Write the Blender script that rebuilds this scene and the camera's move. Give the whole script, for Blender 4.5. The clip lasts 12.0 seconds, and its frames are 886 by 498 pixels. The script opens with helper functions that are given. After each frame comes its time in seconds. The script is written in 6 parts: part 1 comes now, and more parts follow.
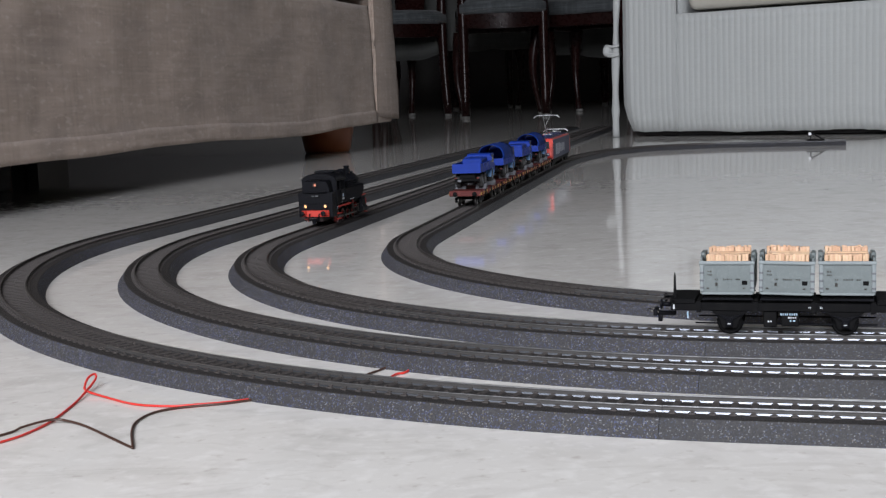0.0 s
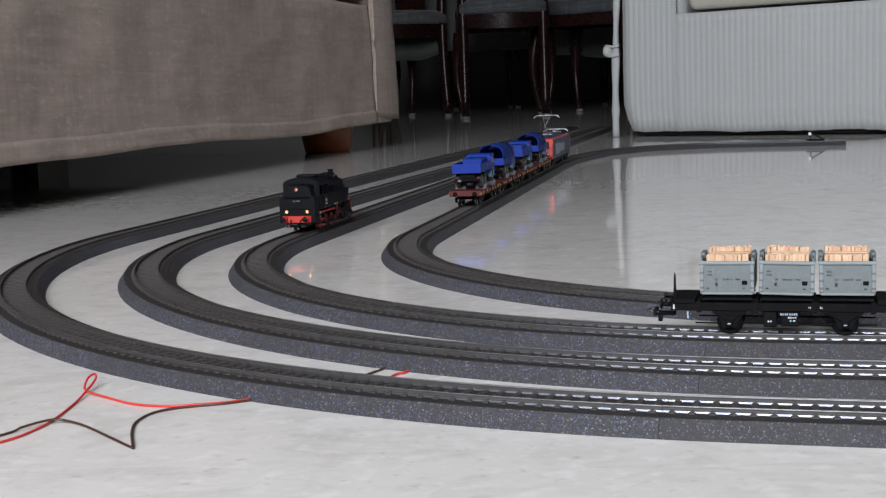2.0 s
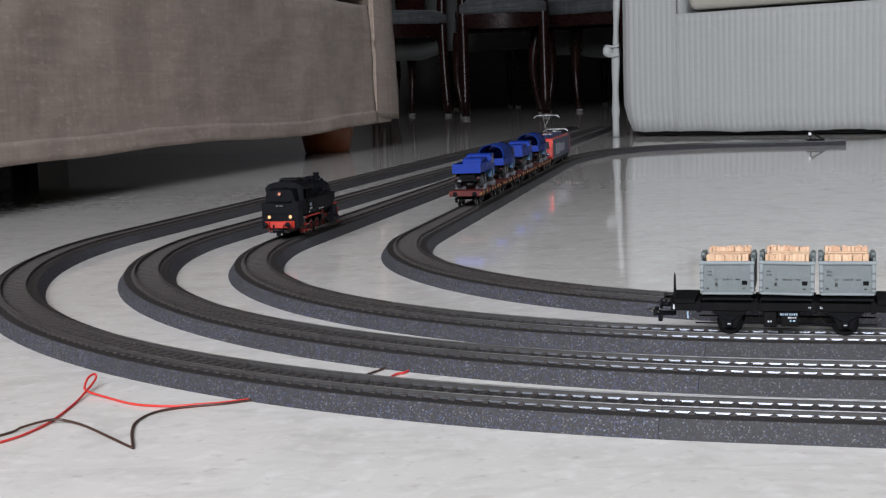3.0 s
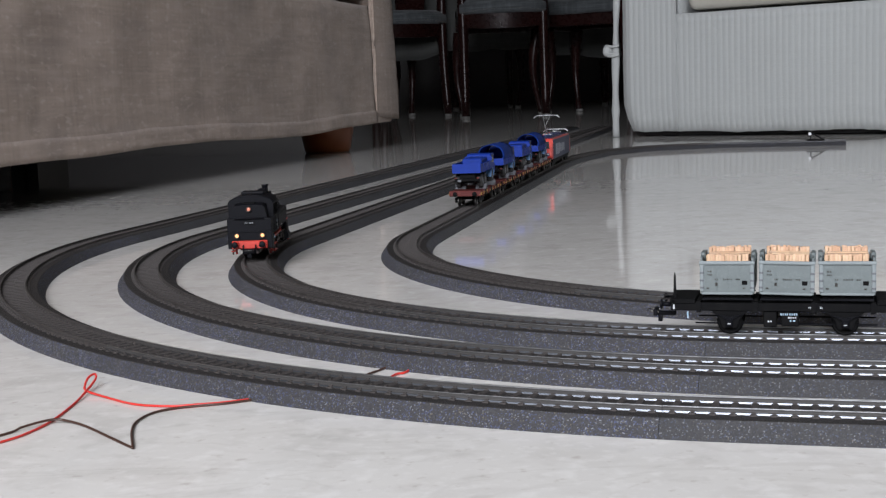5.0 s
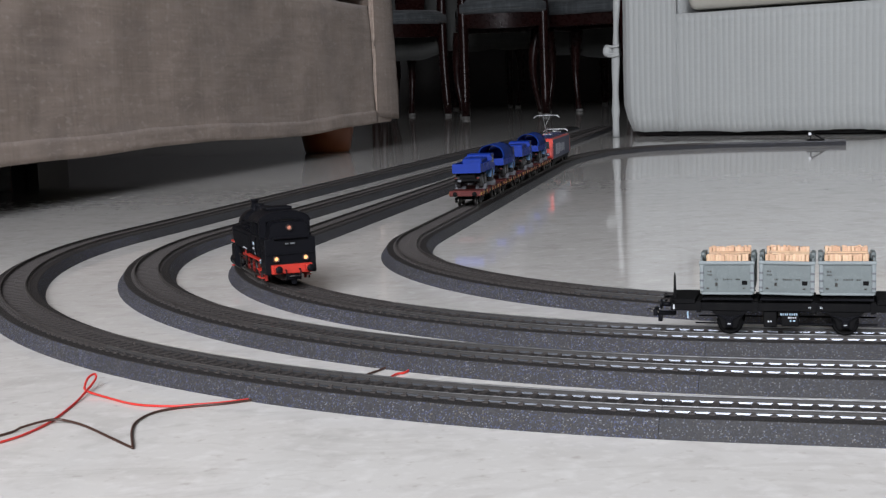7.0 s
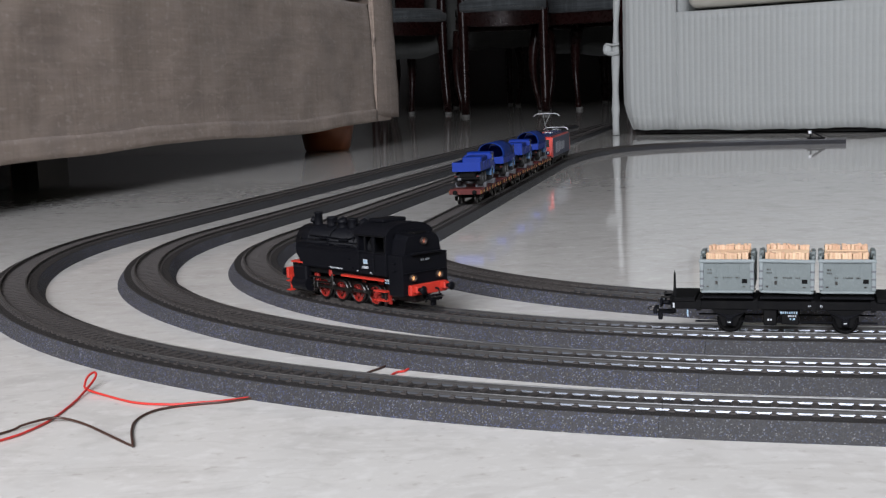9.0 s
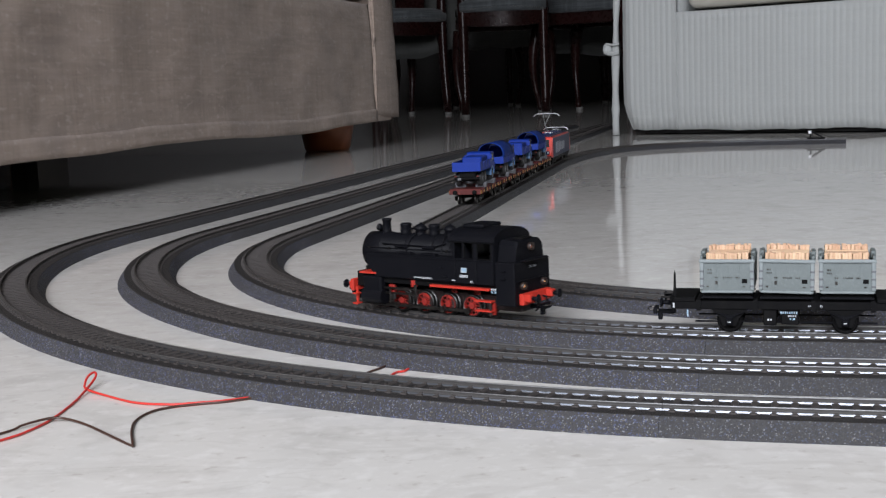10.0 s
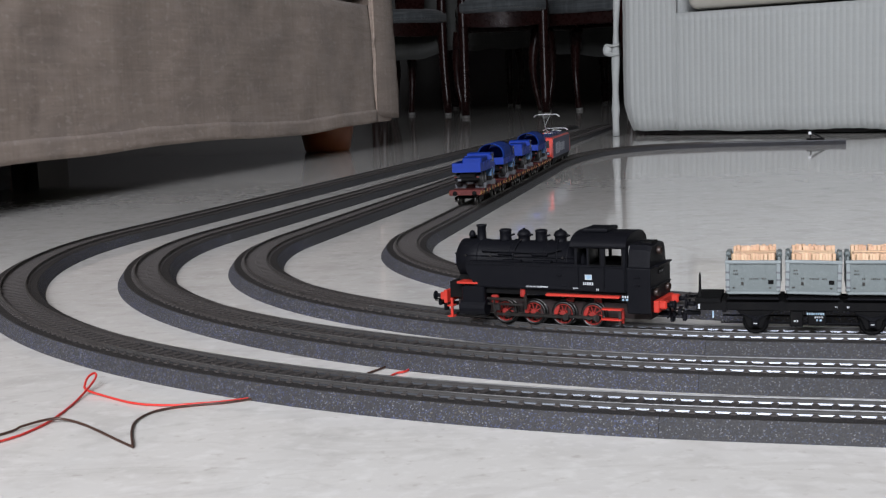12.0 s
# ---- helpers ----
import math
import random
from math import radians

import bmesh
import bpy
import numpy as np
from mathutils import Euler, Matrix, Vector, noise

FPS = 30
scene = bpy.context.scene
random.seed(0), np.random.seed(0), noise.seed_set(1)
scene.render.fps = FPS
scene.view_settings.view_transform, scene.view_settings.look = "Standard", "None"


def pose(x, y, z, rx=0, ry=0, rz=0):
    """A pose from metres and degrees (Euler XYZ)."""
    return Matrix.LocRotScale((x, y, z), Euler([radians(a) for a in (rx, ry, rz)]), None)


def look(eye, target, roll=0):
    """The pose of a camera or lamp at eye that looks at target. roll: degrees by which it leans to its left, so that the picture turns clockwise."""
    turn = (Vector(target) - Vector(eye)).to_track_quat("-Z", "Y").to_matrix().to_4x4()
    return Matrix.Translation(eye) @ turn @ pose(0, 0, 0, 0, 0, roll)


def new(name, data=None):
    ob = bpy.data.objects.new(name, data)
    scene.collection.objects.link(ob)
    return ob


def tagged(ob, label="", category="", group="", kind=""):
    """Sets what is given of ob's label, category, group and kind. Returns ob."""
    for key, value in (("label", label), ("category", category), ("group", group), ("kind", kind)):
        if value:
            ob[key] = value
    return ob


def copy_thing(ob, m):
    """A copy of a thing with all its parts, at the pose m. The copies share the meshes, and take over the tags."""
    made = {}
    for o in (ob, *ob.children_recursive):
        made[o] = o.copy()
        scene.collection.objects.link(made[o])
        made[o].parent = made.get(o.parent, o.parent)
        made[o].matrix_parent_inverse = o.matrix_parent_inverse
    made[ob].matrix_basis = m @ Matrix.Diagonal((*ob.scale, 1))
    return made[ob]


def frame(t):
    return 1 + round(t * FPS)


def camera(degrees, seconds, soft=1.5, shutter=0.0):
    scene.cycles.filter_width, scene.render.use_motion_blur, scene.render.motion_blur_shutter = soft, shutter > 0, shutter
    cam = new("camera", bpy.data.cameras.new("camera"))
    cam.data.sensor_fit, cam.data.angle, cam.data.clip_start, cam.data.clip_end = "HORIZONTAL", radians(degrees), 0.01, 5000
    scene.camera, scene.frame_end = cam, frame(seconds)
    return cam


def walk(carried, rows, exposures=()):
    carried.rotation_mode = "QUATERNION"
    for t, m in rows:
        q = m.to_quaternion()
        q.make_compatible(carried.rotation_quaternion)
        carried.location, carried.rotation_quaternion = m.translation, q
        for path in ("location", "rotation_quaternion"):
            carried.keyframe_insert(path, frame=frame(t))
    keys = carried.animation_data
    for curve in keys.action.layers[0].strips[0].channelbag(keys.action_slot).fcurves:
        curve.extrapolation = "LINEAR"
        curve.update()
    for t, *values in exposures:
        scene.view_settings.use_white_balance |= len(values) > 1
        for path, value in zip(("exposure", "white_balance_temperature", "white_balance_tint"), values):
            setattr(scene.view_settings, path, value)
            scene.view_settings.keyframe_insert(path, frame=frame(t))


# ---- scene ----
from math import cos, sin, pi, atan2

# ---- camera ----
LENS = 38.09
EYE = (0.0, 0.0, 0.1295)
PITCH = 7.121      # degrees below the horizon
LEAN = -2.193
cam = camera(LENS, 12.0, soft=1.3, shutter=0.4)


def aim(extra):
    p = radians(PITCH + extra)
    return look(EYE, (0.0, cos(p), EYE[2] - sin(p)), LEAN)


walk(cam, [(0.0, aim(0)), (7.2, aim(0)), (8.0, aim(0.04)), (8.8, aim(0.076)), (10.2, aim(0.076)), (10.7, aim(0.056)),
           (11.2, aim(0.048)), (11.6, aim(0.042)), (12.0, aim(0.04))],
     exposures=[(0.0, 0.0, 6350, 15), (12.0, 0.0, 6350, 15)])

# ---- light: an overcast day through the windows behind the camera ----
world = bpy.data.worlds.new("sky")
scene.world = world
world.use_nodes = True
wn = world.node_tree.nodes
sky = wn.new("ShaderNodeTexSky")
sky.sky_type, sky.sun_disc, sky.sun_elevation, sky.sun_rotation = "NISHITA", False, radians(40), radians(160)
world.node_tree.links.new(sky.outputs[0], wn["Background"].inputs[0])
wn["Background"].inputs[1].default_value = 0.12

sun = new("sun", bpy.data.lights.new("sun", "SUN"))
sun.data.energy, sun.data.angle, sun.data.color = 0.6, radians(25), (1.0, 0.96, 0.9)
sun.matrix_world = look((-3.0, -6.0, 5.0), (-1.2, 0.0, 0.8))


def window_light(name, eye, target, w, h, power):
    ob = new(name, bpy.data.lights.new(name, "AREA"))
    ob.data.shape, ob.data.size, ob.data.size_y, ob.data.energy = "RECTANGLE", w, h, power
    ob.data.color = (0.93, 0.97, 1.0)
    ob.matrix_world = look(eye, target)
    return ob


window_light("daylight_rear", (-0.75, -2.42, 1.75), (-0.68, 0.0, 1.35), 2.2, 1.3, 258)


# ---- materials ----
def material(name, color, rough=0.6, metal=0.0, spots=(), bump=0.0, bump_scale=300.0, rough_var=0.1, spec=0.5, emit=0.0):
    """spots: rows of (noise scale, detail, low, high, colour, how much); the coordinates are metres."""
    m = bpy.data.materials.new(name)
    m.use_nodes = True
    n, l = m.node_tree.nodes, m.node_tree.links
    b = n["Principled BSDF"]
    b.inputs["Roughness"].default_value, b.inputs["Metallic"].default_value = rough, metal
    b.inputs["Specular IOR Level"].default_value = spec
    co = n.new("ShaderNodeTexCoord")
    where = co.outputs["Object"]
    col = n.new("ShaderNodeRGB")
    col.outputs[0].default_value = (*color, 1)
    out = col.outputs[0]
    for scale, detail, low, high, c2, amount in spots:
        t = n.new("ShaderNodeTexNoise")
        t.inputs["Scale"].default_value, t.inputs["Detail"].default_value = scale, detail
        l.new(where, t.inputs["Vector"])
        r = n.new("ShaderNodeMapRange")
        r.inputs["From Min"].default_value, r.inputs["From Max"].default_value = low, high
        r.inputs["To Max"].default_value = amount
        l.new(t.outputs["Fac"], r.inputs["Value"])
        mix = n.new("ShaderNodeMix")
        mix.data_type = "RGBA"
        l.new(r.outputs[0], mix.inputs["Factor"])
        l.new(out, mix.inputs["A"])
        mix.inputs["B"].default_value = (*c2, 1)
        out = mix.outputs["Result"]
    l.new(out, b.inputs["Base Color"])
    if rough_var or bump:
        t = n.new("ShaderNodeTexNoise")
        t.inputs["Scale"].default_value, t.inputs["Detail"].default_value = bump_scale, 4
        l.new(where, t.inputs["Vector"])
        r = n.new("ShaderNodeMapRange")
        r.inputs["To Min"].default_value, r.inputs["To Max"].default_value = max(0.02, rough - rough_var), min(1, rough + rough_var)
        l.new(t.outputs["Fac"], r.inputs["Value"])
        l.new(r.outputs[0], b.inputs["Roughness"])
        if bump:
            bp = n.new("ShaderNodeBump")
            bp.inputs["Strength"].default_value, bp.inputs["Distance"].default_value = bump, 0.002
            l.new(t.outputs["Fac"], bp.inputs["Height"])
            l.new(bp.outputs[0], b.inputs["Normal"])
    if emit:
        b.inputs["Emission Color"].default_value, b.inputs["Emission Strength"].default_value = (*color, 1), emit
    return m


def marble_material():
    """Polished pale marble slabs: cloudy patches, thin veins, a little wear in the polish."""
    m = material("polished_marble", (0.68, 0.66, 0.625), 0.055, 0, [
        (1.6, 6, 0.35, 0.7, (0.61, 0.595, 0.565), 0.8), (9, 9, 0.48, 0.66, (0.69, 0.67, 0.635), 0.5),
        (26, 9, 0.52, 0.70, (0.49, 0.465, 0.435), 0.45), (85, 9, 0.54, 0.68, (0.78, 0.765, 0.735), 0.5), (210, 6, 0.55, 0.70, (0.74, 0.725, 0.70), 0.4), (55, 8, 0.56, 0.68, (0.53, 0.505, 0.475), 0.45), (150, 4, 0.62, 0.74, (0.44, 0.395, 0.36), 0.5)], rough_var=0.02, bump_scale=12, spec=0.5)
    n, l = m.node_tree.nodes, m.node_tree.links
    b = n["Principled BSDF"]
    src = b.inputs["Base Color"].links[0].from_socket
    co = n.new("ShaderNodeTexCoord")
    mp = n.new("ShaderNodeMapping")
    mp.inputs["Rotation"].default_value, mp.inputs["Scale"].default_value = (0, 0, 0.5), (2.2, 6.5, 1)
    l.new(co.outputs["Object"], mp.inputs["Vector"])
    t = n.new("ShaderNodeTexNoise")
    t.inputs["Scale"].default_value, t.inputs["Detail"].default_value, t.inputs["Distortion"].default_value = 3.0, 8, 1.2
    l.new(mp.outputs[0], t.inputs["Vector"])
    r = n.new("ShaderNodeValToRGB")
    r.color_ramp.elements[0].position, r.color_ramp.elements[0].color = 0.475, (0, 0, 0, 1)
    r.color_ramp.elements[1].position, r.color_ramp.elements[1].color = 0.525, (0, 0, 0, 1)
    e = r.color_ramp.elements.new(0.5)
    e.color = (0.14, 0.14, 0.14, 1)
    l.new(t.outputs["Fac"], r.inputs[0])
    mix = n.new("ShaderNodeMix")
    mix.data_type = "RGBA"
    l.new(r.outputs[0], mix.inputs["Factor"])
    l.new(src, mix.inputs["A"])
    mix.inputs["B"].default_value = (0.40, 0.37, 0.34, 1)
    l.new(mix.outputs["Result"], b.inputs["Base Color"])
    return m


def ballast_material(name, grains):
    """Dark grey moulded ballast; bluish and pale glints are painted in as grains about a millimetre across."""
    m = material(name, (0.05, 0.05, 0.056), 0.5, 0, [(60, 4, 0.4, 0.7, (0.07, 0.068, 0.066), 0.6)], rough_var=0, spec=0.25)
    n, l = m.node_tree.nodes, m.node_tree.links
    b = n["Principled BSDF"]
    src = b.inputs["Base Color"].links[0].from_socket
    co = n.new("ShaderNodeTexCoord")
    v = n.new("ShaderNodeTexVoronoi")
    v.inputs["Scale"].default_value = 2200
    l.new(co.outputs["Object"], v.inputs["Vector"])
    sep = n.new("ShaderNodeSeparateColor")
    l.new(v.outputs["Color"], sep.inputs[0])
    ramp = n.new("ShaderNodeValToRGB")
    ramp.color_ramp.interpolation = "CONSTANT"
    for i, (pos, c) in enumerate(grains):
        e = ramp.color_ramp.elements[i] if i < 2 else ramp.color_ramp.elements.new(pos)
        e.position, e.color = pos, (*c, 1)
    l.new(sep.outputs[0], ramp.inputs[0])
    mix = n.new("ShaderNodeMix")
    mix.data_type = "RGBA"
    mix.inputs["Factor"].default_value = 0.75
    l.new(src, mix.inputs["A"])
    l.new(ramp.outputs[0], mix.inputs["B"])
    l.new(mix.outputs["Result"], b.inputs["Base Color"])
    rr = n.new("ShaderNodeMapRange")
    rr.inputs["To Min"].default_value, rr.inputs["To Max"].default_value = 0.4, 0.8
    l.new(sep.outputs[1], rr.inputs["Value"])
    l.new(rr.outputs[0], b.inputs["Roughness"])
    bp = n.new("ShaderNodeBump")
    bp.inputs["Strength"].default_value, bp.inputs["Distance"].default_value = 0.7, 0.0006
    l.new(sep.outputs[2], bp.inputs["Height"])
    l.new(bp.outputs[0], b.inputs["Normal"])
    return m


def cloth_material(name, color, dark, light, weave, streak=0.6, rough=0.9):
    """Woven cloth: crossed threads in the relief and slubs along both of them."""
    m = material(name, color, rough, 0, [(3, 5, 0.35, 0.7, dark, 0.5)], rough_var=0)
    n, l = m.node_tree.nodes, m.node_tree.links
    b = n["Principled BSDF"]
    out = b.inputs["Base Color"].links[0].from_socket
    co = n.new("ShaderNodeTexCoord")
    heights = []
    for sc, c2 in (((60, 60, 3), light), ((6, 6, 90), dark), ((140, 140, 8), dark), ((10, 10, 200), light)):
        mp = n.new("ShaderNodeMapping")
        mp.inputs["Scale"].default_value = sc
        l.new(co.outputs["Object"], mp.inputs["Vector"])
        t = n.new("ShaderNodeTexNoise")
        t.inputs["Scale"].default_value, t.inputs["Detail"].default_value = 1, 5
        l.new(mp.outputs[0], t.inputs["Vector"])
        r = n.new("ShaderNodeMapRange")
        r.inputs["From Min"].default_value, r.inputs["From Max"].default_value, r.inputs["To Max"].default_value = 0.45, 0.75, streak
        l.new(t.outputs["Fac"], r.inputs["Value"])
        mix = n.new("ShaderNodeMix")
        mix.data_type = "RGBA"
        l.new(r.outputs[0], mix.inputs["Factor"])
        l.new(out, mix.inputs["A"])
        mix.inputs["B"].default_value = (*c2, 1)
        out = mix.outputs["Result"]
    l.new(out, b.inputs["Base Color"])
    t = n.new("ShaderNodeTexNoise")
    t.inputs["Scale"].default_value, t.inputs["Detail"].default_value = weave, 3
    l.new(co.outputs["Object"], t.inputs["Vector"])
    bp = n.new("ShaderNodeBump")
    bp.inputs["Strength"].default_value, bp.inputs["Distance"].default_value = 0.5, 0.001
    l.new(t.outputs["Fac"], bp.inputs["Height"])
    l.new(bp.outputs[0], b.inputs["Normal"])
    b.inputs["Sheen Weight"].default_value = 0.1
    return m


def rumpled(m):
    """Soft creases and blotches of washed linen."""
    n, l = m.node_tree.nodes, m.node_tree.links
    b = n["Principled BSDF"]
    src, nrm = b.inputs["Base Color"].links[0].from_socket, b.inputs["Normal"].links[0].from_socket
    co, mp = n.new("ShaderNodeTexCoord"), n.new("ShaderNodeMapping")
    mp.inputs["Scale"].default_value = (1, 0.45, 1.2)
    l.new(co.outputs["Object"], mp.inputs["Vector"])
    for scale, low, high, c2, amount in ((9, 0.50, 0.66, (0.358, 0.288, 0.246), 0.35), (34, 0.54, 0.72, (0.384, 0.307, 0.265), 0.45), (20, 0.52, 0.70, (0.189, 0.152, 0.134), 0.45), (130, 0.56, 0.72, (0.418, 0.350, 0.30), 0.55)):
        t = n.new("ShaderNodeTexNoise")
        t.inputs["Scale"].default_value, t.inputs["Detail"].default_value, t.inputs["Distortion"].default_value = scale, 9, 0.0
        l.new(mp.outputs[0], t.inputs["Vector"])
        r = n.new("ShaderNodeMapRange")
        r.inputs["From Min"].default_value, r.inputs["From Max"].default_value, r.inputs["To Max"].default_value = low, high, amount
        l.new(t.outputs["Fac"], r.inputs["Value"])
        mix = n.new("ShaderNodeMix")
        mix.data_type = "RGBA"
        l.new(r.outputs[0], mix.inputs["Factor"])
        l.new(src, mix.inputs["A"])
        mix.inputs["B"].default_value = (*c2, 1)
        src = mix.outputs["Result"]
    l.new(src, b.inputs["Base Color"])
    t = n.new("ShaderNodeTexNoise")
    t.inputs["Scale"].default_value, t.inputs["Detail"].default_value, t.inputs["Distortion"].default_value = 15, 4, 0.3
    l.new(mp.outputs[0], t.inputs["Vector"])
    bp = n.new("ShaderNodeBump")
    bp.inputs["Strength"].default_value, bp.inputs["Distance"].default_value = 0.5, 0.010
    l.new(t.outputs["Fac"], bp.inputs["Height"])
    l.new(nrm, bp.inputs["Normal"])
    l.new(bp.outputs[0], b.inputs["Normal"])
    return m


M_FLOOR = marble_material()
M_BALLAST = ballast_material("ballast_painted_glints", ((0, (0.033, 0.032, 0.032)), (0.33, (0.048, 0.047, 0.047)), (0.58, (0.024, 0.024, 0.025)), (0.81, (0.072, 0.090, 0.20)),
                                                  (0.915, (0.25, 0.255, 0.28)), (0.965, (0.12, 0.105, 0.085))))
# Start of the bend and straights: fewer, dimmer glints in the grain colours.
M_BALLAST_MID = ballast_material("ballast_fewer_glints", ((0, (0.032, 0.031, 0.032)), (0.34, (0.044, 0.043, 0.044)), (0.59, (0.025, 0.025, 0.027)), (0.83, (0.060, 0.072, 0.145)),
                                                       (0.93, (0.18, 0.185, 0.205)), (0.97, (0.12, 0.10, 0.075))))
M_BALLAST_PLAIN = ballast_material("ballast_few_glints", ((0, (0.028, 0.0275, 0.028)), (0.35, (0.038, 0.0375, 0.038)), (0.6, (0.025, 0.025, 0.026)), (0.86, (0.050, 0.058, 0.090)),
                                                    (0.945, (0.14, 0.14, 0.155)), (0.985, (0.10, 0.085, 0.07))))
M_BEDTOP = material("dark_bed_top", (0.025, 0.023, 0.0225), 0.6, 0, [(1500, 3, 0.5, 0.7, (0.04, 0.037, 0.036), 0.6), (60, 4, 0.4, 0.7, (0.025, 0.023, 0.022), 0.6)], bump=0.5, bump_scale=1500, spec=0.2)
M_SLEEPER = material("brown_black_plastic", (0.046, 0.041, 0.039), 0.55, 0, [(200, 3, 0.5, 0.8, (0.060, 0.054, 0.051), 0.6)], spec=0.25)
# Rail tones by part and stretch: the window's shine is put into their colours.
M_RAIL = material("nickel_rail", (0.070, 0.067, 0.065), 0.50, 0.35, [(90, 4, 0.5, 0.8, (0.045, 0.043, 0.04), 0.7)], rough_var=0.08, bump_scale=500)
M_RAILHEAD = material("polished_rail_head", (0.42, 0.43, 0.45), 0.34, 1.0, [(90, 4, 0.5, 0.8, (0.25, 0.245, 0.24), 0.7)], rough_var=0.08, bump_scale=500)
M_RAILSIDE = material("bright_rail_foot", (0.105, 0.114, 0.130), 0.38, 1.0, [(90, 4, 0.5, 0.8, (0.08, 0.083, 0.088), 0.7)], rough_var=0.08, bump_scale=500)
M_RAILMID = material("half_shine_rail_head", (0.34, 0.345, 0.355), 0.38, 1.0, [(90, 4, 0.5, 0.8, (0.15, 0.145, 0.14), 0.7)], rough_var=0.08, bump_scale=500)
M_RAIL_DULL = material("rail_without_shine", (0.066, 0.060, 0.057), 0.5, 0.4, [(90, 4, 0.5, 0.8, (0.04, 0.035, 0.032), 0.8)], rough_var=0.1, bump_scale=500)
M_TAUPE = rumpled(cloth_material("taupe_linen", (0.298, 0.232, 0.190), (0.199, 0.154, 0.127), (0.360, 0.287, 0.237), 900, 0.55))
M_WHITE = cloth_material("off_white_corduroy", (0.372, 0.384, 0.375), (0.335, 0.345, 0.337), (0.41, 0.422, 0.413), 700, 0.12)
M_CREAM = cloth_material("cream_corduroy", (0.40, 0.385, 0.335), (0.36, 0.345, 0.30), (0.44, 0.425, 0.375), 700, 0.12)
# Unseen walls and ceiling are kept dark so less bounced light fills the room.
M_WALL = material("low_bounce_wall", (0.15, 0.138, 0.122), 0.85, 0, [(2, 5, 0.4, 0.7, (0.125, 0.115, 0.10), 0.5)], bump=0.1, bump_scale=150)
# Near-black far wall: the dimness of the dining area is put into its colour.
M_FARWALL = material("dim_far_wall", (0.013, 0.009, 0.007), 0.5, 0, [(6, 6, 0.4, 0.7, (0.014, 0.009, 0.007), 0.7)], bump_scale=40)
M_CEIL = material("low_bounce_ceiling", (0.17, 0.166, 0.158), 0.9, 0, [(1.5, 5, 0.4, 0.7, (0.15, 0.146, 0.138), 0.5)], bump=0.05, bump_scale=150)
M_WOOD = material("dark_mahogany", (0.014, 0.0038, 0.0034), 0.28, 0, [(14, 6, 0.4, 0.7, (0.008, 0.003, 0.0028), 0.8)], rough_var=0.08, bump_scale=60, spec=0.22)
# Seat and tablecloth colours are lowered for the dim light at the back.
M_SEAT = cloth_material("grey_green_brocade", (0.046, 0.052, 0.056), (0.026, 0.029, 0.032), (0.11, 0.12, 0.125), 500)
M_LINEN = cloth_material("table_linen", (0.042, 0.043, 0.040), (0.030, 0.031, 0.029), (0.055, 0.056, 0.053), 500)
M_CASTER = material("pale_nylon_glide", (0.17, 0.167, 0.16), 0.4, 0, [(80, 3, 0.5, 0.8, (0.22, 0.215, 0.205), 0.5)])
M_SEATEDGE = material("pale_seat_edge", (0.16, 0.15, 0.13), 0.4, 0.6, [(300, 2, 0.4, 0.7, (0.08, 0.075, 0.07), 0.6)])
M_FOOT = material("orange_stained_beech", (0.30, 0.095, 0.035), 0.35, 0, [(20, 6, 0.4, 0.7, (0.20, 0.06, 0.022), 0.7)], rough_var=0.08, bump_scale=80)
M_BLOCK = material("dusty_grey_block", (0.10, 0.095, 0.09), 0.7, 0, [(60, 4, 0.4, 0.7, (0.07, 0.066, 0.062), 0.6)])
# Black for the added blocks that keep the space under the sofas in shade.
M_SHADEBLOCK = material("shade_block_black", (0.012, 0.011, 0.011), 0.9, 0, [(20, 3, 0.4, 0.7, (0.02, 0.018, 0.017), 0.5)])
M_FRAME = material("window_paint", (0.75, 0.75, 0.73), 0.4, 0, [(10, 4, 0.4, 0.7, (0.68, 0.68, 0.66), 0.5)])


# ---- building helpers ----
def put(name, bm, mats, parent=None, label="", smooth=False):
    me = bpy.data.meshes.new(name)
    bm.to_mesh(me)
    bm.free()
    for m in (mats if isinstance(mats, (list, tuple)) else [mats]):
        me.materials.append(m)
    if smooth:
        for f in me.polygons:
            f.use_smooth = True
    ob = new(name, me)
    if parent:
        ob.parent = parent
    return tagged(ob, label)


def part(name, bm, mats, parent, label="", smooth=False):
    return put(name, bm, mats, parent, label, smooth)


def thing(name, m, label, category, group=""):
    ob = new(name)
    ob.empty_display_size = 0.02
    ob.matrix_world = m
    return tagged(ob, label, category, group)


def box(bm, x0, x1, y0, y1, z0, z1, bevel=0.0, mat=0, seg=1):
    r = bmesh.ops.create_cube(bm, size=1.0, matrix=Matrix.LocRotScale(((x0 + x1) / 2, (y0 + y1) / 2, (z0 + z1) / 2), None, (abs(x1 - x0), abs(y1 - y0), abs(z1 - z0))))
    vs = r["verts"]
    fs = set(f for v in vs for f in v.link_faces)
    for f in fs:
        f.material_index = mat
    if bevel:
        es = list(set(e for v in vs for e in v.link_edges))
        bmesh.ops.bevel(bm, geom=es, offset=bevel, segments=seg, affect="EDGES", profile=0.5, clamp_overlap=True)
    return bm


def tube(bm, a, b, r0, r1=None, n=16, mat=0, cap=True):
    """A cylinder or cone between two places."""
    a, b = Vector(a), Vector(b)
    d = b - a
    m = Matrix.Translation((a + b) / 2) @ d.to_track_quat("Z", "Y").to_matrix().to_4x4()
    r = bmesh.ops.create_cone(bm, cap_ends=cap, segments=n, radius1=r0, radius2=r0 if r1 is None else r1, depth=d.length, matrix=m)
    for f in set(f for v in r["verts"] for f in v.link_faces):
        f.material_index = mat
    return bm


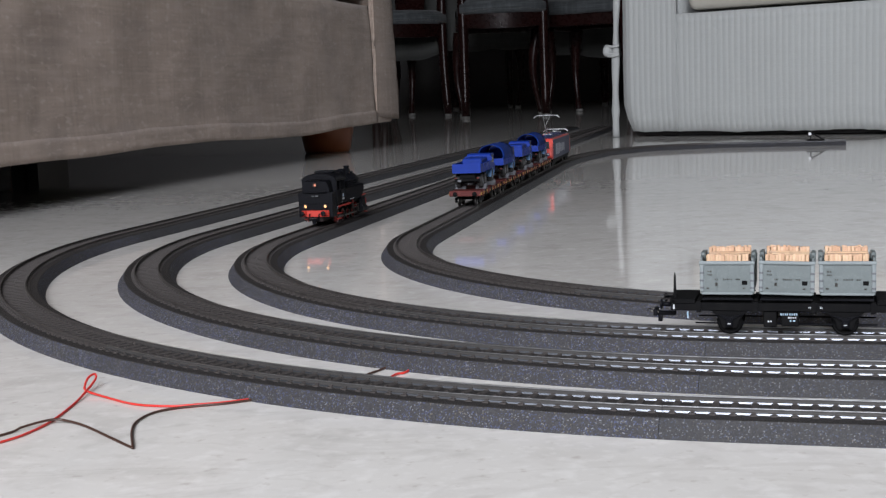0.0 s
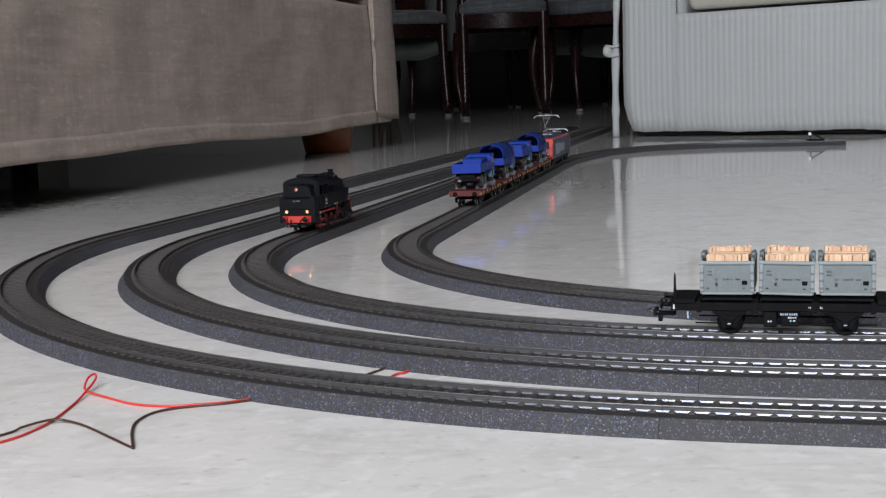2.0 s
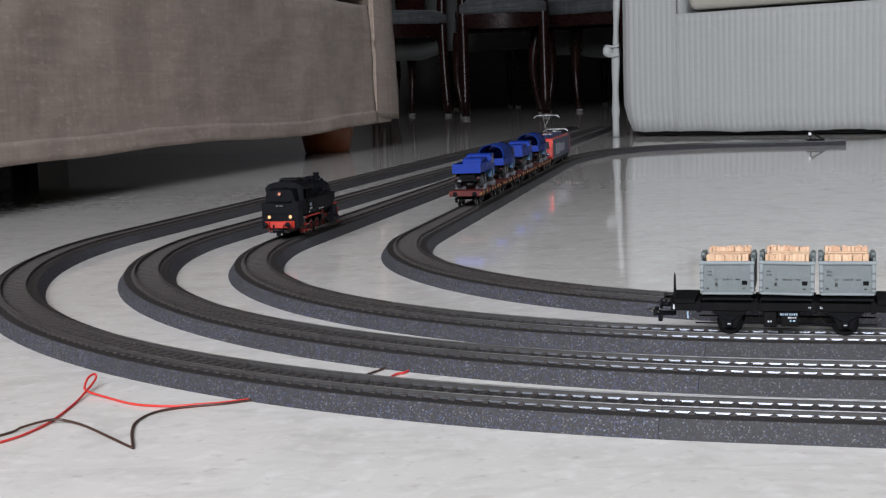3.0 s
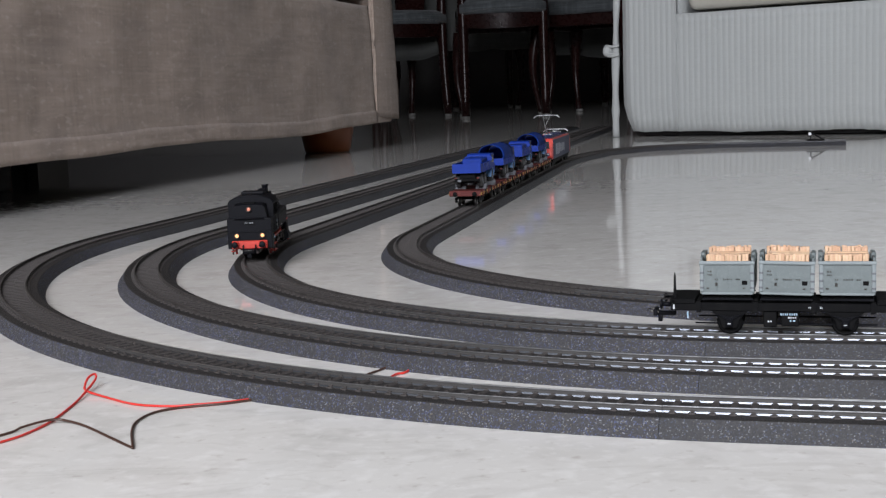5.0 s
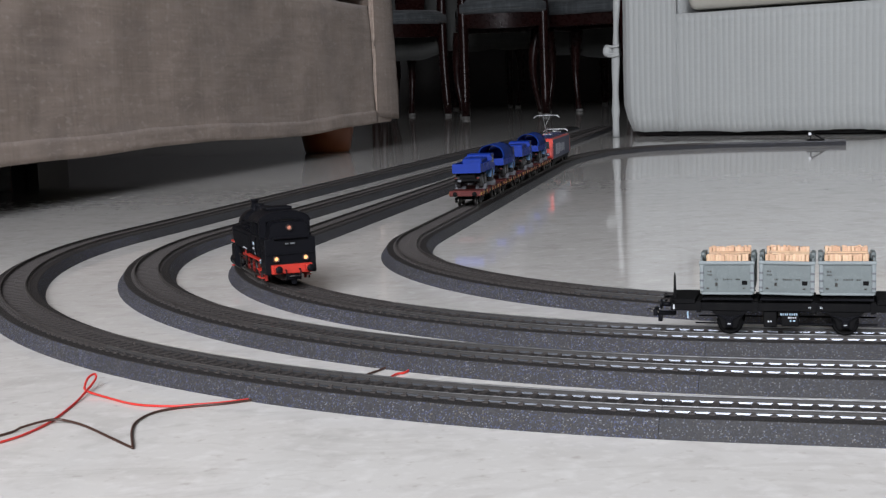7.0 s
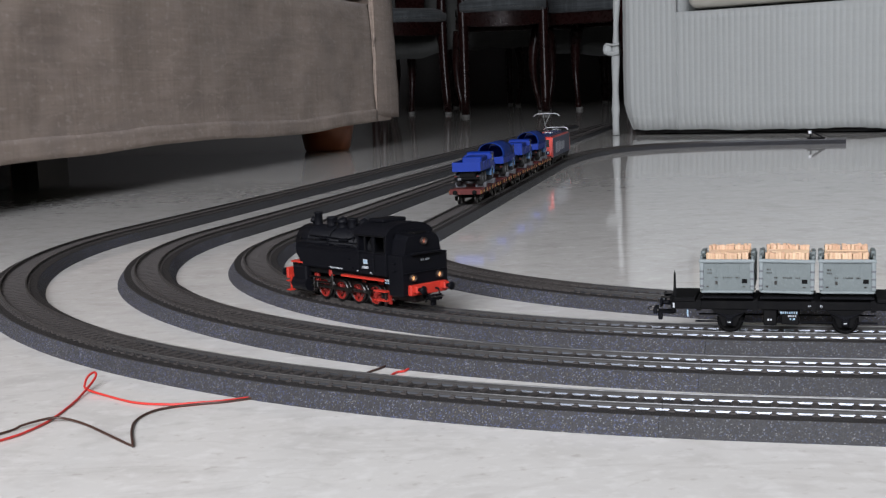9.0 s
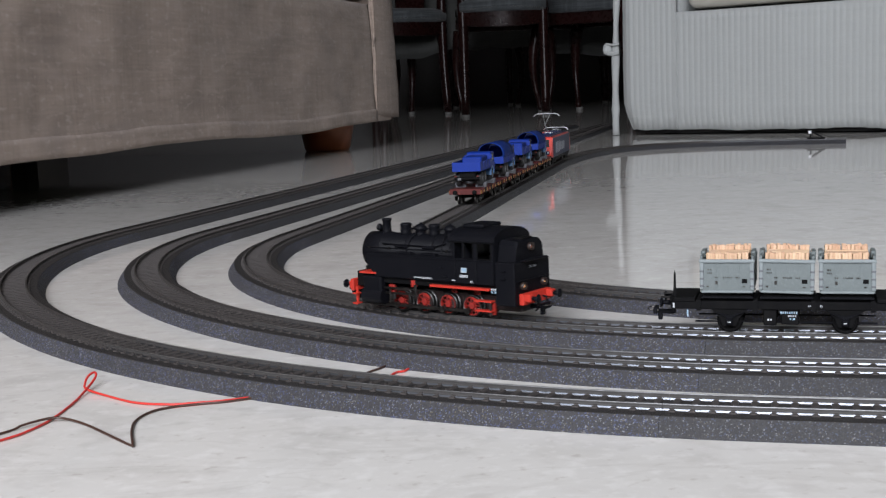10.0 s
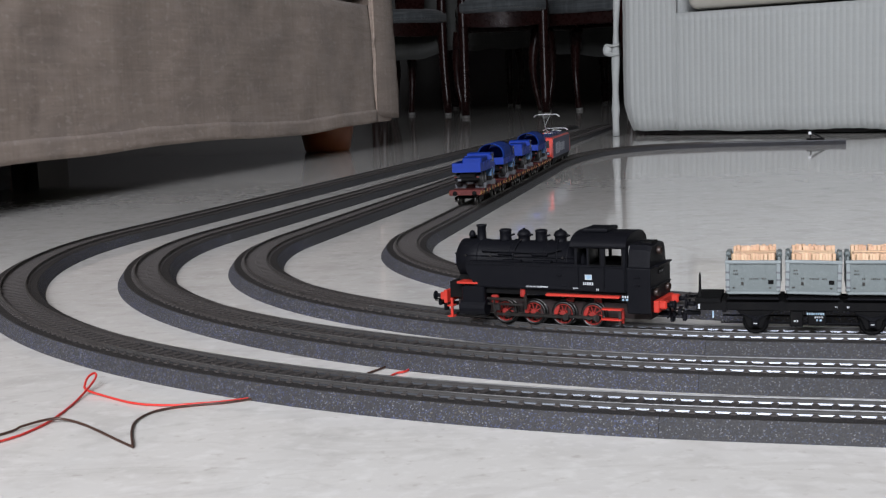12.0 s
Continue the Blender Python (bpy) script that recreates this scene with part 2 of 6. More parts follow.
def lathe(bm, rows, m=Matrix(), n=16, mat=0):
    """A turned body: rows of (radius, height) about the axis z of m."""
    rings = [[bm.verts.new(m @ Vector((r * cos(2 * pi * i / n), r * sin(2 * pi * i / n), z))) for i in range(n)] for r, z in rows]
    for a, b in zip(rings, rings[1:]):
        for i in range(n):
            bm.faces.new((a[i], a[(i + 1) % n], b[(i + 1) % n], b[i])).material_index = mat
    for ring, flip in ((rings[0], True), (rings[-1], False)):
        f = bm.faces.new(ring[::-1] if flip else ring)
        f.material_index = mat
    return bm


def prism(bm, pts, y0, y1, mat=0):
    """A profile in x and z carried from y0 to y1."""
    a = [bm.verts.new((x, y0, z)) for x, z in pts]
    b = [bm.verts.new((x, y1, z)) for x, z in pts]
    fs = [bm.faces.new(a), bm.faces.new(b[::-1])]
    for i in range(len(pts)):
        j = (i + 1) % len(pts)
        fs.append(bm.faces.new((a[j], a[i], b[i], b[j])))
    for f in fs:
        f.material_index = mat
    bmesh.ops.recalc_face_normals(bm, faces=fs)
    return bm


def loft(bm, sections, closed=True, caps=True, mat=0):
    """Sections of equally many points, joined in turn."""
    rings = [[bm.verts.new(p) for p in s] for s in sections]
    n = len(rings[0])
    for a, b in zip(rings, rings[1:]):
        for i in range(n if closed else n - 1):
            bm.faces.new((a[i], a[(i + 1) % n], b[(i + 1) % n], b[i])).material_index = mat
    if caps and closed:
        bm.faces.new(rings[0][::-1]).material_index = mat
        bm.faces.new(rings[-1]).material_index = mat
    return bm


def sweep(bm, pts, r, n=8, mat=0):
    """A round cord along places."""
    pts = [Vector(p) for p in pts]
    secs = []
    for i, p in enumerate(pts):
        d = (pts[min(i + 1, len(pts) - 1)] - pts[max(i - 1, 0)]).normalized()
        u = d.cross(Vector((0, 0, 1)))
        u = u.normalized() if u.length > 1e-4 else Vector((1, 0, 0))
        v = u.cross(d).normalized()
        secs.append([p + r * (u * cos(2 * pi * k / n) + v * sin(2 * pi * k / n)) for k in range(n)])
    return loft(bm, secs, mat=mat)


def spline(ctrl, steps=8):
    """A smooth line through control places."""
    c = [Vector(p) for p in ctrl]
    c = [2 * c[0] - c[1]] + c + [2 * c[-1] - c[-2]]
    out = []
    for i in range(1, len(c) - 2):
        for k in range(steps):
            t = k / steps
            out.append(0.5 * (2 * c[i] + (c[i + 1] - c[i - 1]) * t + (2 * c[i - 1] - 5 * c[i] + 4 * c[i + 1] - c[i + 2]) * t * t
                              + (3 * c[i] - c[i - 1] - 3 * c[i + 1] + c[i + 2]) * t ** 3))
    return out + [c[-2]]


# ---- the room ----
def solid(name, x0, x1, y0, y1, z0, z1, mat):
    return tagged(put(name, box(bmesh.new(), x0, x1, y0, y1, z0, z1), mat), kind="structure")


X0, X1, Y0, Y1, ZC = -2.6, 2.8, -2.5, 9.0, 2.6
tagged(solid("floor", X0, X1, Y0, Y1, -0.10, 0.0, M_FLOOR), "polished pale marble floor with faint veins", "floor")
tagged(solid("ceiling", X0 - 0.2, X1 + 0.2, Y0 - 0.2, Y1 + 0.2, ZC, ZC + 0.15, M_CEIL), "plain unseen ceiling, kept dark to limit bounced light", "ceiling")
tagged(solid("wall_west", X0 - 0.2, X0, Y0 - 0.2, Y1 + 0.2, -0.1, ZC, M_WALL), "plain unseen wall, kept dark to limit bounced light", "wall")
tagged(solid("wall_north", X0, X1, Y1, Y1 + 0.2, -0.1, ZC, M_FARWALL), "far wall, near-black to hold the dining area dim", "wall")


def wall_with_window(name, wname, along_x, fixed, lo, hi, w0, w1, z0, z1):
    bm = bmesh.new()
    for a, b, c, d in ((lo, w0, -0.1, ZC), (w1, hi, -0.1, ZC), (w0, w1, -0.1, z0), (w0, w1, z1, ZC)):
        if along_x:
            box(bm, a, b, fixed - 0.2, fixed, c, d)
        else:
            box(bm, fixed, fixed + 0.2, a, b, c, d)
    tagged(put(name, bm, M_WALL), "plain unseen wall with a window opening, kept dark to limit bounced light", "wall", kind="structure")
    win = tagged(new(wname), "white framed window", "window", kind="structure")
    mid = (w0 + w1) / 2
    off = fixed - 0.13 if along_x else fixed + 0.13
    for nm, a, b, c, d in (("window_frame", w0, w0 + 0.05, z0, z1), ("window_frame", w1 - 0.05, w1, z0, z1), ("window_frame", mid - 0.03, mid + 0.03, z0 + 0.05, z1 - 0.05),
                           ("window_frame", w0 + 0.05, w1 - 0.05, z0, z0 + 0.05), ("window_frame", w0 + 0.05, w1 - 0.05, z1 - 0.05, z1)):
        bm = bmesh.new()
        if along_x:
            box(bm, a, b, off - 0.025, off + 0.025, c, d, 0.004)
        else:
            box(bm, off - 0.025, off + 0.025, a, b, c, d, 0.004)
        part(nm, bm, M_FRAME, win)


wall_with_window("wall_south", "window_1", True, Y0, X0, X1, -1.90, 0.40, 1.05, 2.45)
tagged(solid("wall_east", X1, X1 + 0.2, Y0 - 0.2, Y1 + 0.2, -0.1, ZC, M_WALL), "plain unseen wall, kept dark to limit bounced light", "wall")


# ---- the tracks ----
RAIL_Z = 0.0098
PITCH_S = 0.0072


class Line:
    """A track's centre line: the place and heading of its start, then straights ('s', length) and right-hand bends ('a', degrees, radius)."""

    def __init__(self, start, heading, pieces):
        self.rows, p, h = [], Vector((*start, 0)), radians(heading)
        s = 0.0
        for kind, *v in pieces:
            length = v[0] if kind == "s" else radians(v[0]) * v[1]
            k = 0.0 if kind == "s" else -1.0 / v[1]
            self.rows.append((s, length, p.copy(), h, k))
            p = self.step(p, h, k, length)
            h += k * length
            s += length
        self.length = s

    @staticmethod
    def step(p, h, k, d):
        if abs(k) < 1e-9:
            return p + d * Vector((cos(h), sin(h), 0))
        return p + Vector(((sin(h + k * d) - sin(h)) / k, (cos(h) - cos(h + k * d)) / k, 0))

    def at(self, s):
        for s0, length, p, h, k in self.rows:
            if s <= s0 + length:
                break
        return self.step(p, h, k, s - s0), h + k * (s - s0)

    def point(self, s, off=0.0, z=0.0):
        p, h = self.at(s)
        return p + off * Vector((sin(h), -cos(h), 0)) + Vector((0, 0, z))

    def stand(self, s, base=0.0, z=RAIL_Z):
        """The pose of a vehicle that heads back towards the start of the line, carried at two places."""
        a, b = self.point(s - base / 2 - 1e-4), self.point(s + base / 2 + 1e-4)
        d = a - b
        m = (a + b) / 2
        return pose(m.x, m.y, z, 0, 0, math.degrees(atan2(d.y, d.x)))


FRONT = 0.60  # length of the front straights


def layout(centre, radius, heading, bend, more):
    h = radians(heading)
    d = Vector((cos(h), sin(h)))
    n = Vector((-d.y, d.x))
    start = Vector(centre) - n * radius + d * FRONT
    return Line(start, heading + 180, [("s", FRONT), ("a", bend, radius)] + more)


LINE_1 = layout((0.2691, 1.0279), 0.5853, -15.91, 89.22, [("s", 2.6)])
LINE_2 = layout((0.2832, 1.0145), 0.5066, -15.91, 89.32, [("s", 2.6)])
LINE_3 = layout((0.2696, 0.9940), 0.4117, -15.76, 87.90, [("s", 2.6)])
LINE_4 = layout((0.3384, 1.0134), 0.3671, -15.08, 87.4, [("s", 0.9), ("a", 15.0, 1.3), ("a", 79.6, 0.22), ("s", 0.20)])


def strip(bm, line, s0, s1, profile, step=0.012, caps=True, mat=0):
    n = max(1, int(math.ceil((s1 - s0) / step)))
    base = line.point((s0 + s1) / 2)
    secs = [[line.point(s0 + (s1 - s0) * i / n, o, z) - base for o, z in profile] for i in range(n + 1)]
    return loft(bm, secs, caps=caps, mat=mat)


def sleeper_mesh():
    bm = bmesh.new()
    box(bm, -0.0014, 0.0014, -0.0108, 0.0108, 0.0062, 0.0078, 0.0003)
    for y in (-0.00825, 0.00825):
        box(bm, -0.0008, 0.0008, y - 0.0011, y + 0.0011, 0.0074, 0.0084)
    box(bm, -0.0006, 0.0006, -0.0006, 0.0006, 0.0077, 0.0083)
    me = bpy.data.meshes.new("sleeper")
    bm.to_mesh(me)
    bm.free()
    me.materials.append(M_SLEEPER)
    return me


SLEEPER = sleeper_mesh()
BED = [(-0.0204, 0.0), (-0.0203, 0.0008), (-0.0158, 0.0069), (-0.0150, 0.0072), (0.0150, 0.0072), (0.0158, 0.0069), (0.0203, 0.0008), (0.0204, 0.0)]


def rail_profile(c):
    half = [(0.00100, 0.0070), (0.00098, 0.0074), (0.00076, 0.0080), (0.00030, 0.0081), (0.00030, 0.0090), (0.00054, 0.0092), (0.00054, 0.0096), (0.00040, RAIL_Z)]
    return [(c - o, z) for o, z in half] + [(c + o, z) for o, z in half[::-1]]


def track_section(line, s0, s1, label, group, parts=True, dull=False, bed=None):
    """One clip-together length of track with its moulded ballast, two rails and sleepers."""
    mid = line.point((s0 + s1) / 2)
    sec = thing("track_section", Matrix.Translation(mid), label, "model track", group)
    g = 0.00007
    bm = strip(bmesh.new(), line, s0 + g, s1 - g, BED)
    bm.normal_update()
    for f in bm.faces:
        f.material_index = 1 if f.normal.z > 0.9 else 0
    part("roadbed", bm, [bed or M_BALLAST, M_BEDTOP], sec, "dark grey speckled plastic ballast")
    for c in (-0.00825, 0.00825):
        bm = strip(bmesh.new(), line, s0 + g, s1 - g, rail_profile(c), 0.008)
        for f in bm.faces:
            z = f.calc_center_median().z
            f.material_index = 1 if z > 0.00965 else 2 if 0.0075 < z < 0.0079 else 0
        part("rail", bm, [M_RAIL_DULL] * 3 if dull else [M_RAIL, M_RAILMID, M_RAILSIDE] if bed is M_BALLAST_MID else [M_RAIL, M_RAILHEAD, M_RAILSIDE], sec, "nickel rail in a dark tone, its window shine left out of the colour" if dull else "bright nickel rail")
    n = round((s1 - s0) / PITCH_S)
    bm = bmesh.new()
    for i in range(n):
        s = s0 + (i + 0.5) * (s1 - s0) / n
        p, h = line.at(s)
        m = Matrix.Translation(p - mid) @ Matrix.Rotation(h, 4, "Z")
        if parts:
            ob = new("sleeper", SLEEPER)
            ob.parent, ob.matrix_basis = sec, m
        else:
            bm.from_mesh(SLEEPER)
            bmesh.ops.transform(bm, matrix=m, verts=bm.verts[-SLEEPER_VERTS:])
    if not parts:
        tagged(part("sleeper_row", bm, M_SLEEPER, sec), kind="stuff")
    return sec


SLEEPER_VERTS = len(SLEEPER.vertices)


def lay_line(line, group, joint):
    """Sections from the front end to the far end; joint: where the front straight meets the first bend."""
    bend1 = line.rows[2][0]
    cuts = [0.0]
    s = joint - 0.1883
    while s > 0.03:
        cuts.append(s)
        s -= 0.1883
    arc = bend1 - joint
    cuts += [joint + arc * i / 3 for i in range(4)]
    s = bend1 + 0.1883
    while s < line.length - 0.05:
        cuts.append(s)
        s += 0.1883
    cuts.append(line.length)
    cuts = sorted(cuts)
    for a, b in zip(cuts, cuts[1:]):
        mid = (a + b) / 2
        curved = joint < mid < bend1
        straight_far = mid > bend1
        label = ("curved model railway track on dark speckled plastic ballast" if curved else
                 "straight model track on dark speckled ballast, " + ("crossing the floor" if straight_far else "bright rails"))
        # Rails past the bend's first third get darker colours, as if catching no shine.
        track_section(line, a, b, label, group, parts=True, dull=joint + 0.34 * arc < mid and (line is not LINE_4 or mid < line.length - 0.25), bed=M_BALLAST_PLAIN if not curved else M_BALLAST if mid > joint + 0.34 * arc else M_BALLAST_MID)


def all_tracks():
    for i, (line, joint) in enumerate(((LINE_1, 0.628), (LINE_2, 0.636), (LINE_3, 0.632), (LINE_4, 0.600))):
        lay_line(line, ("outer loop", "second loop", "third loop", "inner loop")[i] + " of model track", joint)


all_tracks()


# ---- furniture ----
def along(a, deg, u, z=0.0, out=0.0):
    """The place u metres along a front that starts at a and heads deg; out: in front of it (to the right of the heading)."""
    h = radians(deg)
    return Vector((a[0] + u * cos(h) + out * sin(h), a[1] + u * sin(h) - out * cos(h), z))


def sheet(bm, rows, thick):
    """A bent cloth panel: rows of equally many places, given thickness to the back by the vector thick."""
    g = [[bm.verts.new(p) for p in r] for r in rows]
    k = [[bm.verts.new(Vector(p) + thick) for p in r] for r in rows]
    nr, nc = len(g), len(g[0])
    for i in range(nr - 1):
        for j in range(nc - 1):
            bm.faces.new((g[i][j], g[i][j + 1], g[i + 1][j + 1], g[i + 1][j]))
            bm.faces.new((k[i][j], k[i + 1][j], k[i + 1][j + 1], k[i][j + 1]))
    for i in range(nr - 1):
        for j in (0, nc - 1):
            bm.faces.new((g[i][j], g[i + 1][j], k[i + 1][j], k[i][j]))
    for j in range(nc - 1):
        for i in (0, nr - 1):
            bm.faces.new((g[i][j], k[i][j], k[i][j + 1], g[i][j + 1]))
    bmesh.ops.recalc_face_normals(bm, faces=bm.faces)
    return bm


def taupe_sofa():
    A, DEG, U0, U1 = (-0.506, 1.479), 74.894, -0.75, 1.414
    sofa = thing("sofa", Matrix(), "taupe linen slipcovered sofa with a loose hem on wooden feet", "sofa")
    back = along((0, 0), DEG, 0, 0, -1)

    def hem(u):
        return 0.060 - 0.0075 * math.exp(-((u - 0.95) / 0.22) ** 2) + 0.003 * math.exp(-((u - 0.46) / 0.15) ** 2) + 0.0006 * sin(u * 23)

    def wave(u, z):
        return 0.006 * noise.noise((u * 3.1, z * 4, 1)) + 0.0035 * noise.noise((u * 9, z * 9, 5)) + 0.0016 * noise.noise((u * 26, z * 26, 8))

    cols = 130
    us = [U0 + (U1 - U0) * j / cols for j in range(cols + 1)]
    rows = []
    for k in range(25):
        f = k / 24
        row = []
        for u in us:
            z = hem(u) + (0.314 - hem(u)) * f
            lip = 0.002 if k < 3 else 0.0          # the folded hem stands proud
            row.append(along(A, DEG, u, z, wave(u, z) + lip - 0.012 * max(0, f - 0.9) * 10 * 0.5))
        rows.append(row)
    part("front_panel", sheet(bmesh.new(), rows, back * 0.006), M_TAUPE, sofa, smooth=True)
    # folded hem along the lower edge
    rows = [[along(A, DEG, u, hem(u) - 0.0008 + 0.0275 * k / 4 + 0.0015 * noise.noise((u * 12, 4, 2)) * (k == 4), wave(u, hem(u) + 0.0275 * k / 4) + 0.0034 - 0.0012 * (k == 4)) for u in us] for k in range(5)]
    part("hem_band", sheet(bmesh.new(), rows, back * 0.0045), M_TAUPE, sofa, "folded and stitched hem", True)
    # the overlapping flap at the end, between two piped edges
    rows = []
    for k in range(25):
        f = k / 24
        z = 0.082 + 0.262 * f
        u1 = 1.597 - 0.026 * f + 0.004 * sin(f * 5)
        rows.append([along(A, DEG, 1.408 + (u1 - 1.408) * j / 10, z - (0.022 * (0.3 + 0.7 * j / 10)) * (1 - f) ** 6 + 0.004 * (j / 10) ** 4, 0.001 + 0.010 * sin(pi * j / 10) ** 0.7 + 0.002 * noise.noise((j * 0.5, f * 6, 3)) - (0.03 if j == 10 else 0)) for j in range(11)])
    part("end_flap", sheet(bmesh.new(), rows, back * 0.005), M_TAUPE, sofa, smooth=True)
    part("flap_hem", box(bmesh.new(), -0.052, 0.052, -0.003, 0.003, 0, 0.030, 0.002), M_TAUPE, sofa).matrix_basis = \
        Matrix.Translation(along(A, DEG, 1.466, 0.0595, 0.002)) @ Matrix.Rotation(radians(DEG), 4, "Z")
    part("piping", sweep(bmesh.new(), [along(A, DEG, 1.412 + 0.002 * i / 20 + 0.004 * sin(pi * i / 20), 0.080 + 0.262 * i / 20, 0.0038) for i in range(21)], 0.0026), M_TAUPE, sofa, "raised fabric piping", True)
    edge = [(i / 20, 1.597 - 0.026 * i / 20 + 0.004 * sin(i / 4)) for i in range(21)]
    part("piping", sweep(bmesh.new(), [along(A, DEG, u - 0.004 - 0.02 * (1 - f) ** 8, 0.082 + 0.262 * f - 0.016 * (1 - f) ** 6, -0.004) for f, u in edge], 0.0028), M_TAUPE, sofa, "raised fabric piping", True)
    # seat cushion above, ends and back that close the cover
    part("seat_cushion", box(bmesh.new(), U0, 1.405, 0.0, 0.85, 0.331, 0.50, 0.03, seg=3), M_TAUPE, sofa, smooth=True).matrix_basis = \
        Matrix.Translation(along(A, DEG, 0)) @ Matrix.Rotation(radians(DEG), 4, "Z")
    for nm, a, b, c, d, z0, z1 in (("armrest", 1.425, 1.585, 0.012, 0.90, 0.09, 0.62), ("armrest", U0 - 0.18, U0 - 0.004, 0.006, 0.90, 0.012, 0.62), ("backrest", U0, 1.415, 0.86, 1.02, 0.012, 0.80)):
        part(nm, box(bmesh.new(), a, b, c, d, z0, z1, 0.03, seg=3), M_TAUPE, sofa, smooth=True).matrix_basis = \
            Matrix.Translation(along(A, DEG, 0)) @ Matrix.Rotation(radians(DEG), 4, "Z")
    base = Matrix.Translation(along(A, DEG, 0)) @ Matrix.Rotation(radians(DEG), 4, "Z")
    # Added black block, hung low so less light gets under the sofa.
    part("shade_block", box(bmesh.new(), U0, 1.40, 0.012, 0.85, 0.072, 0.30), M_SHADEBLOCK, sofa, "black block under the seat, set low to deepen the shade").matrix_basis = base
    for u, v, big in ((1.385, 0.105, True), (1.50, 0.16, False), (0.42, 0.30, False), (0.16, 0.26, False), (1.25, 0.78, False), (-0.6, 0.10, False), (-0.6, 0.78, False)):
        bm = bmesh.new()
        if big:
            lathe(bm, [(0.046, 0.0), (0.050, 0.004), (0.060, 0.055), (0.064, 0.10), (0.064, 0.115)], Matrix.Translation((u, v, 0)), 24)
        else:
            box(bm, u - 0.025, u + 0.025, v - 0.02, v + 0.02, 0, 0.116, 0.004)
        part("foot", bm, M_FOOT if big else M_BLOCK, sofa, "orange-stained turned wooden foot" if big else "", smooth=big).matrix_basis = base
    return sofa


def white_sofa():
    A, DEG = (0.447, 3.004), -35.956
    sofa = thing("sofa", Matrix(), "off-white ribbed corduroy sofa with a tied slipcover", "sofa")
    back = along((0, 0), DEG, 0, 0, -1)
    RIB = 0.0137

    def ribbed(u0, u1, z0, z1, out=0.0, round0=0.0, hem=0.0, nz=14):
        n = int((u1 - u0) / RIB * 8)
        rows = []
        for k in range(nz + 1):
            f = k / nz
            row = []
            for j in range(n + 1):
                u = u0 + (u1 - u0) * j / n
                zb = z0 + hem * noise.noise((u * 9, 2, 0)) + 0.002 * noise.noise((u * 40, 0, 0))
                z = zb + (z1 - zb) * f
                o = out + 0.0015 * abs(sin(pi * u / RIB)) ** 0.8 + 0.003 * noise.noise((u * 4, z * 5, 7))
                tuck = max(0.0, 1 - f * nz / 2.0) * 0.010
                if round0:
                    low = max(0.0, 1 - (z - zb) / 0.08)
                    d = u - (u0 + 0.018 * low ** 2)
                    edge = max(0.0, 1 - max(d, 0.0) / 0.03)
                    o -= round0 * edge ** 2
                    u = max(u, u0 + 0.018 * low ** 2)
                row.append(along(A, DEG, u, z, o - tuck))
            rows.append(row)
        return sheet(bmesh.new(), rows, back * 0.008)

    part("arm_front", ribbed(-0.022, 0.1215, 0.013, 0.44, 0.004, 0.02, 0.006), M_WHITE, sofa, smooth=True)
    part("front_panel", ribbed(0.1200, 1.75, 0.011, 0.276, 0.002, 0, 0.004), M_WHITE, sofa, smooth=True)
    part("seam", sweep(bmesh.new(), [along(A, DEG, 0.1215, 0.014 + i * 0.0212, 0.005) for i in range(21)], 0.0018, 6), M_WHITE, sofa, smooth=True)
    base = Matrix.Translation(along(A, DEG, 0)) @ Matrix.Rotation(radians(DEG), 4, "Z")

    def block(nm, u0, u1, v0, v1, z0, z1, bev=0.03, mat=None):
        part(nm, box(bmesh.new(), u0, u1, v0, v1, z0, z1, bev, seg=4), mat or M_WHITE, sofa, smooth=bev > 0).matrix_basis = base

    block("seat_cushion", 0.150, 0.93, -0.012, 0.75, 0.281, 0.44, 0.022, M_CREAM)
    block("seat_cushion", 0.94, 1.72, -0.012, 0.75, 0.281, 0.44, 0.022, M_CREAM)
    block("armrest", -0.018, 0.13, 0.012, 0.88, 0.03, 0.60)
    block("armrest", 1.76, 1.92, 0.012, 0.88, 0.03, 0.60)
    block("backrest", 0.13, 1.76, 0.76, 0.95, 0.03, 0.80)
    # Black block added nearly to the floor, so the gap below the hem reads dark.
    block("shade_block", 0.0, 1.80, 0.03, 0.86, 0.004, 0.262, 0.0, M_SHADEBLOCK)
    for u in (0.03, 1.84):
        for v in (0.16, 0.80):
            block("foot", u - 0.02, u + 0.02, v - 0.02, v + 0.02, 0.0, 0.06, 0.004, M_WOOD)
    # the side of the slipcover hangs to the floor as a narrow folded edge, tied with a knot
    F, FD = (0.419, 3.046), -37.235
    secs = []
    for i in range(17):
        z = 0.321 * i / 16 + 0.001
        w = 0.0105 - 0.004 * (i / 16) + (0.002 * sin(i * 0.9) if i > 2 else -0.002)
        c = 0.001 + 0.009 * (i / 16) ** 2
        secs.append([along(F, FD, c + w * cos(2 * pi * k / 12), z, 0.0075 * sin(2 * pi * k / 12)) for k in range(12)])
    part("side_fold", loft(bmesh.new(), secs), M_WHITE, sofa, "narrow folded edge of the slipcover", True)
    bm = bmesh.new()
    bmesh.ops.create_icosphere(bm, subdivisions=3, radius=1.0, matrix=Matrix.Translation(along(F, FD, -0.015, 0.202, 0.004)) @ Matrix.Diagonal((0.0115, 0.0115, 0.0145, 1)))
    for v in bm.verts:
        v.co += 0.0016 * noise.noise_vector(v.co * 90)
    knot = part("tie_knot", bm, M_WHITE, sofa, "knotted cloth tie", True)
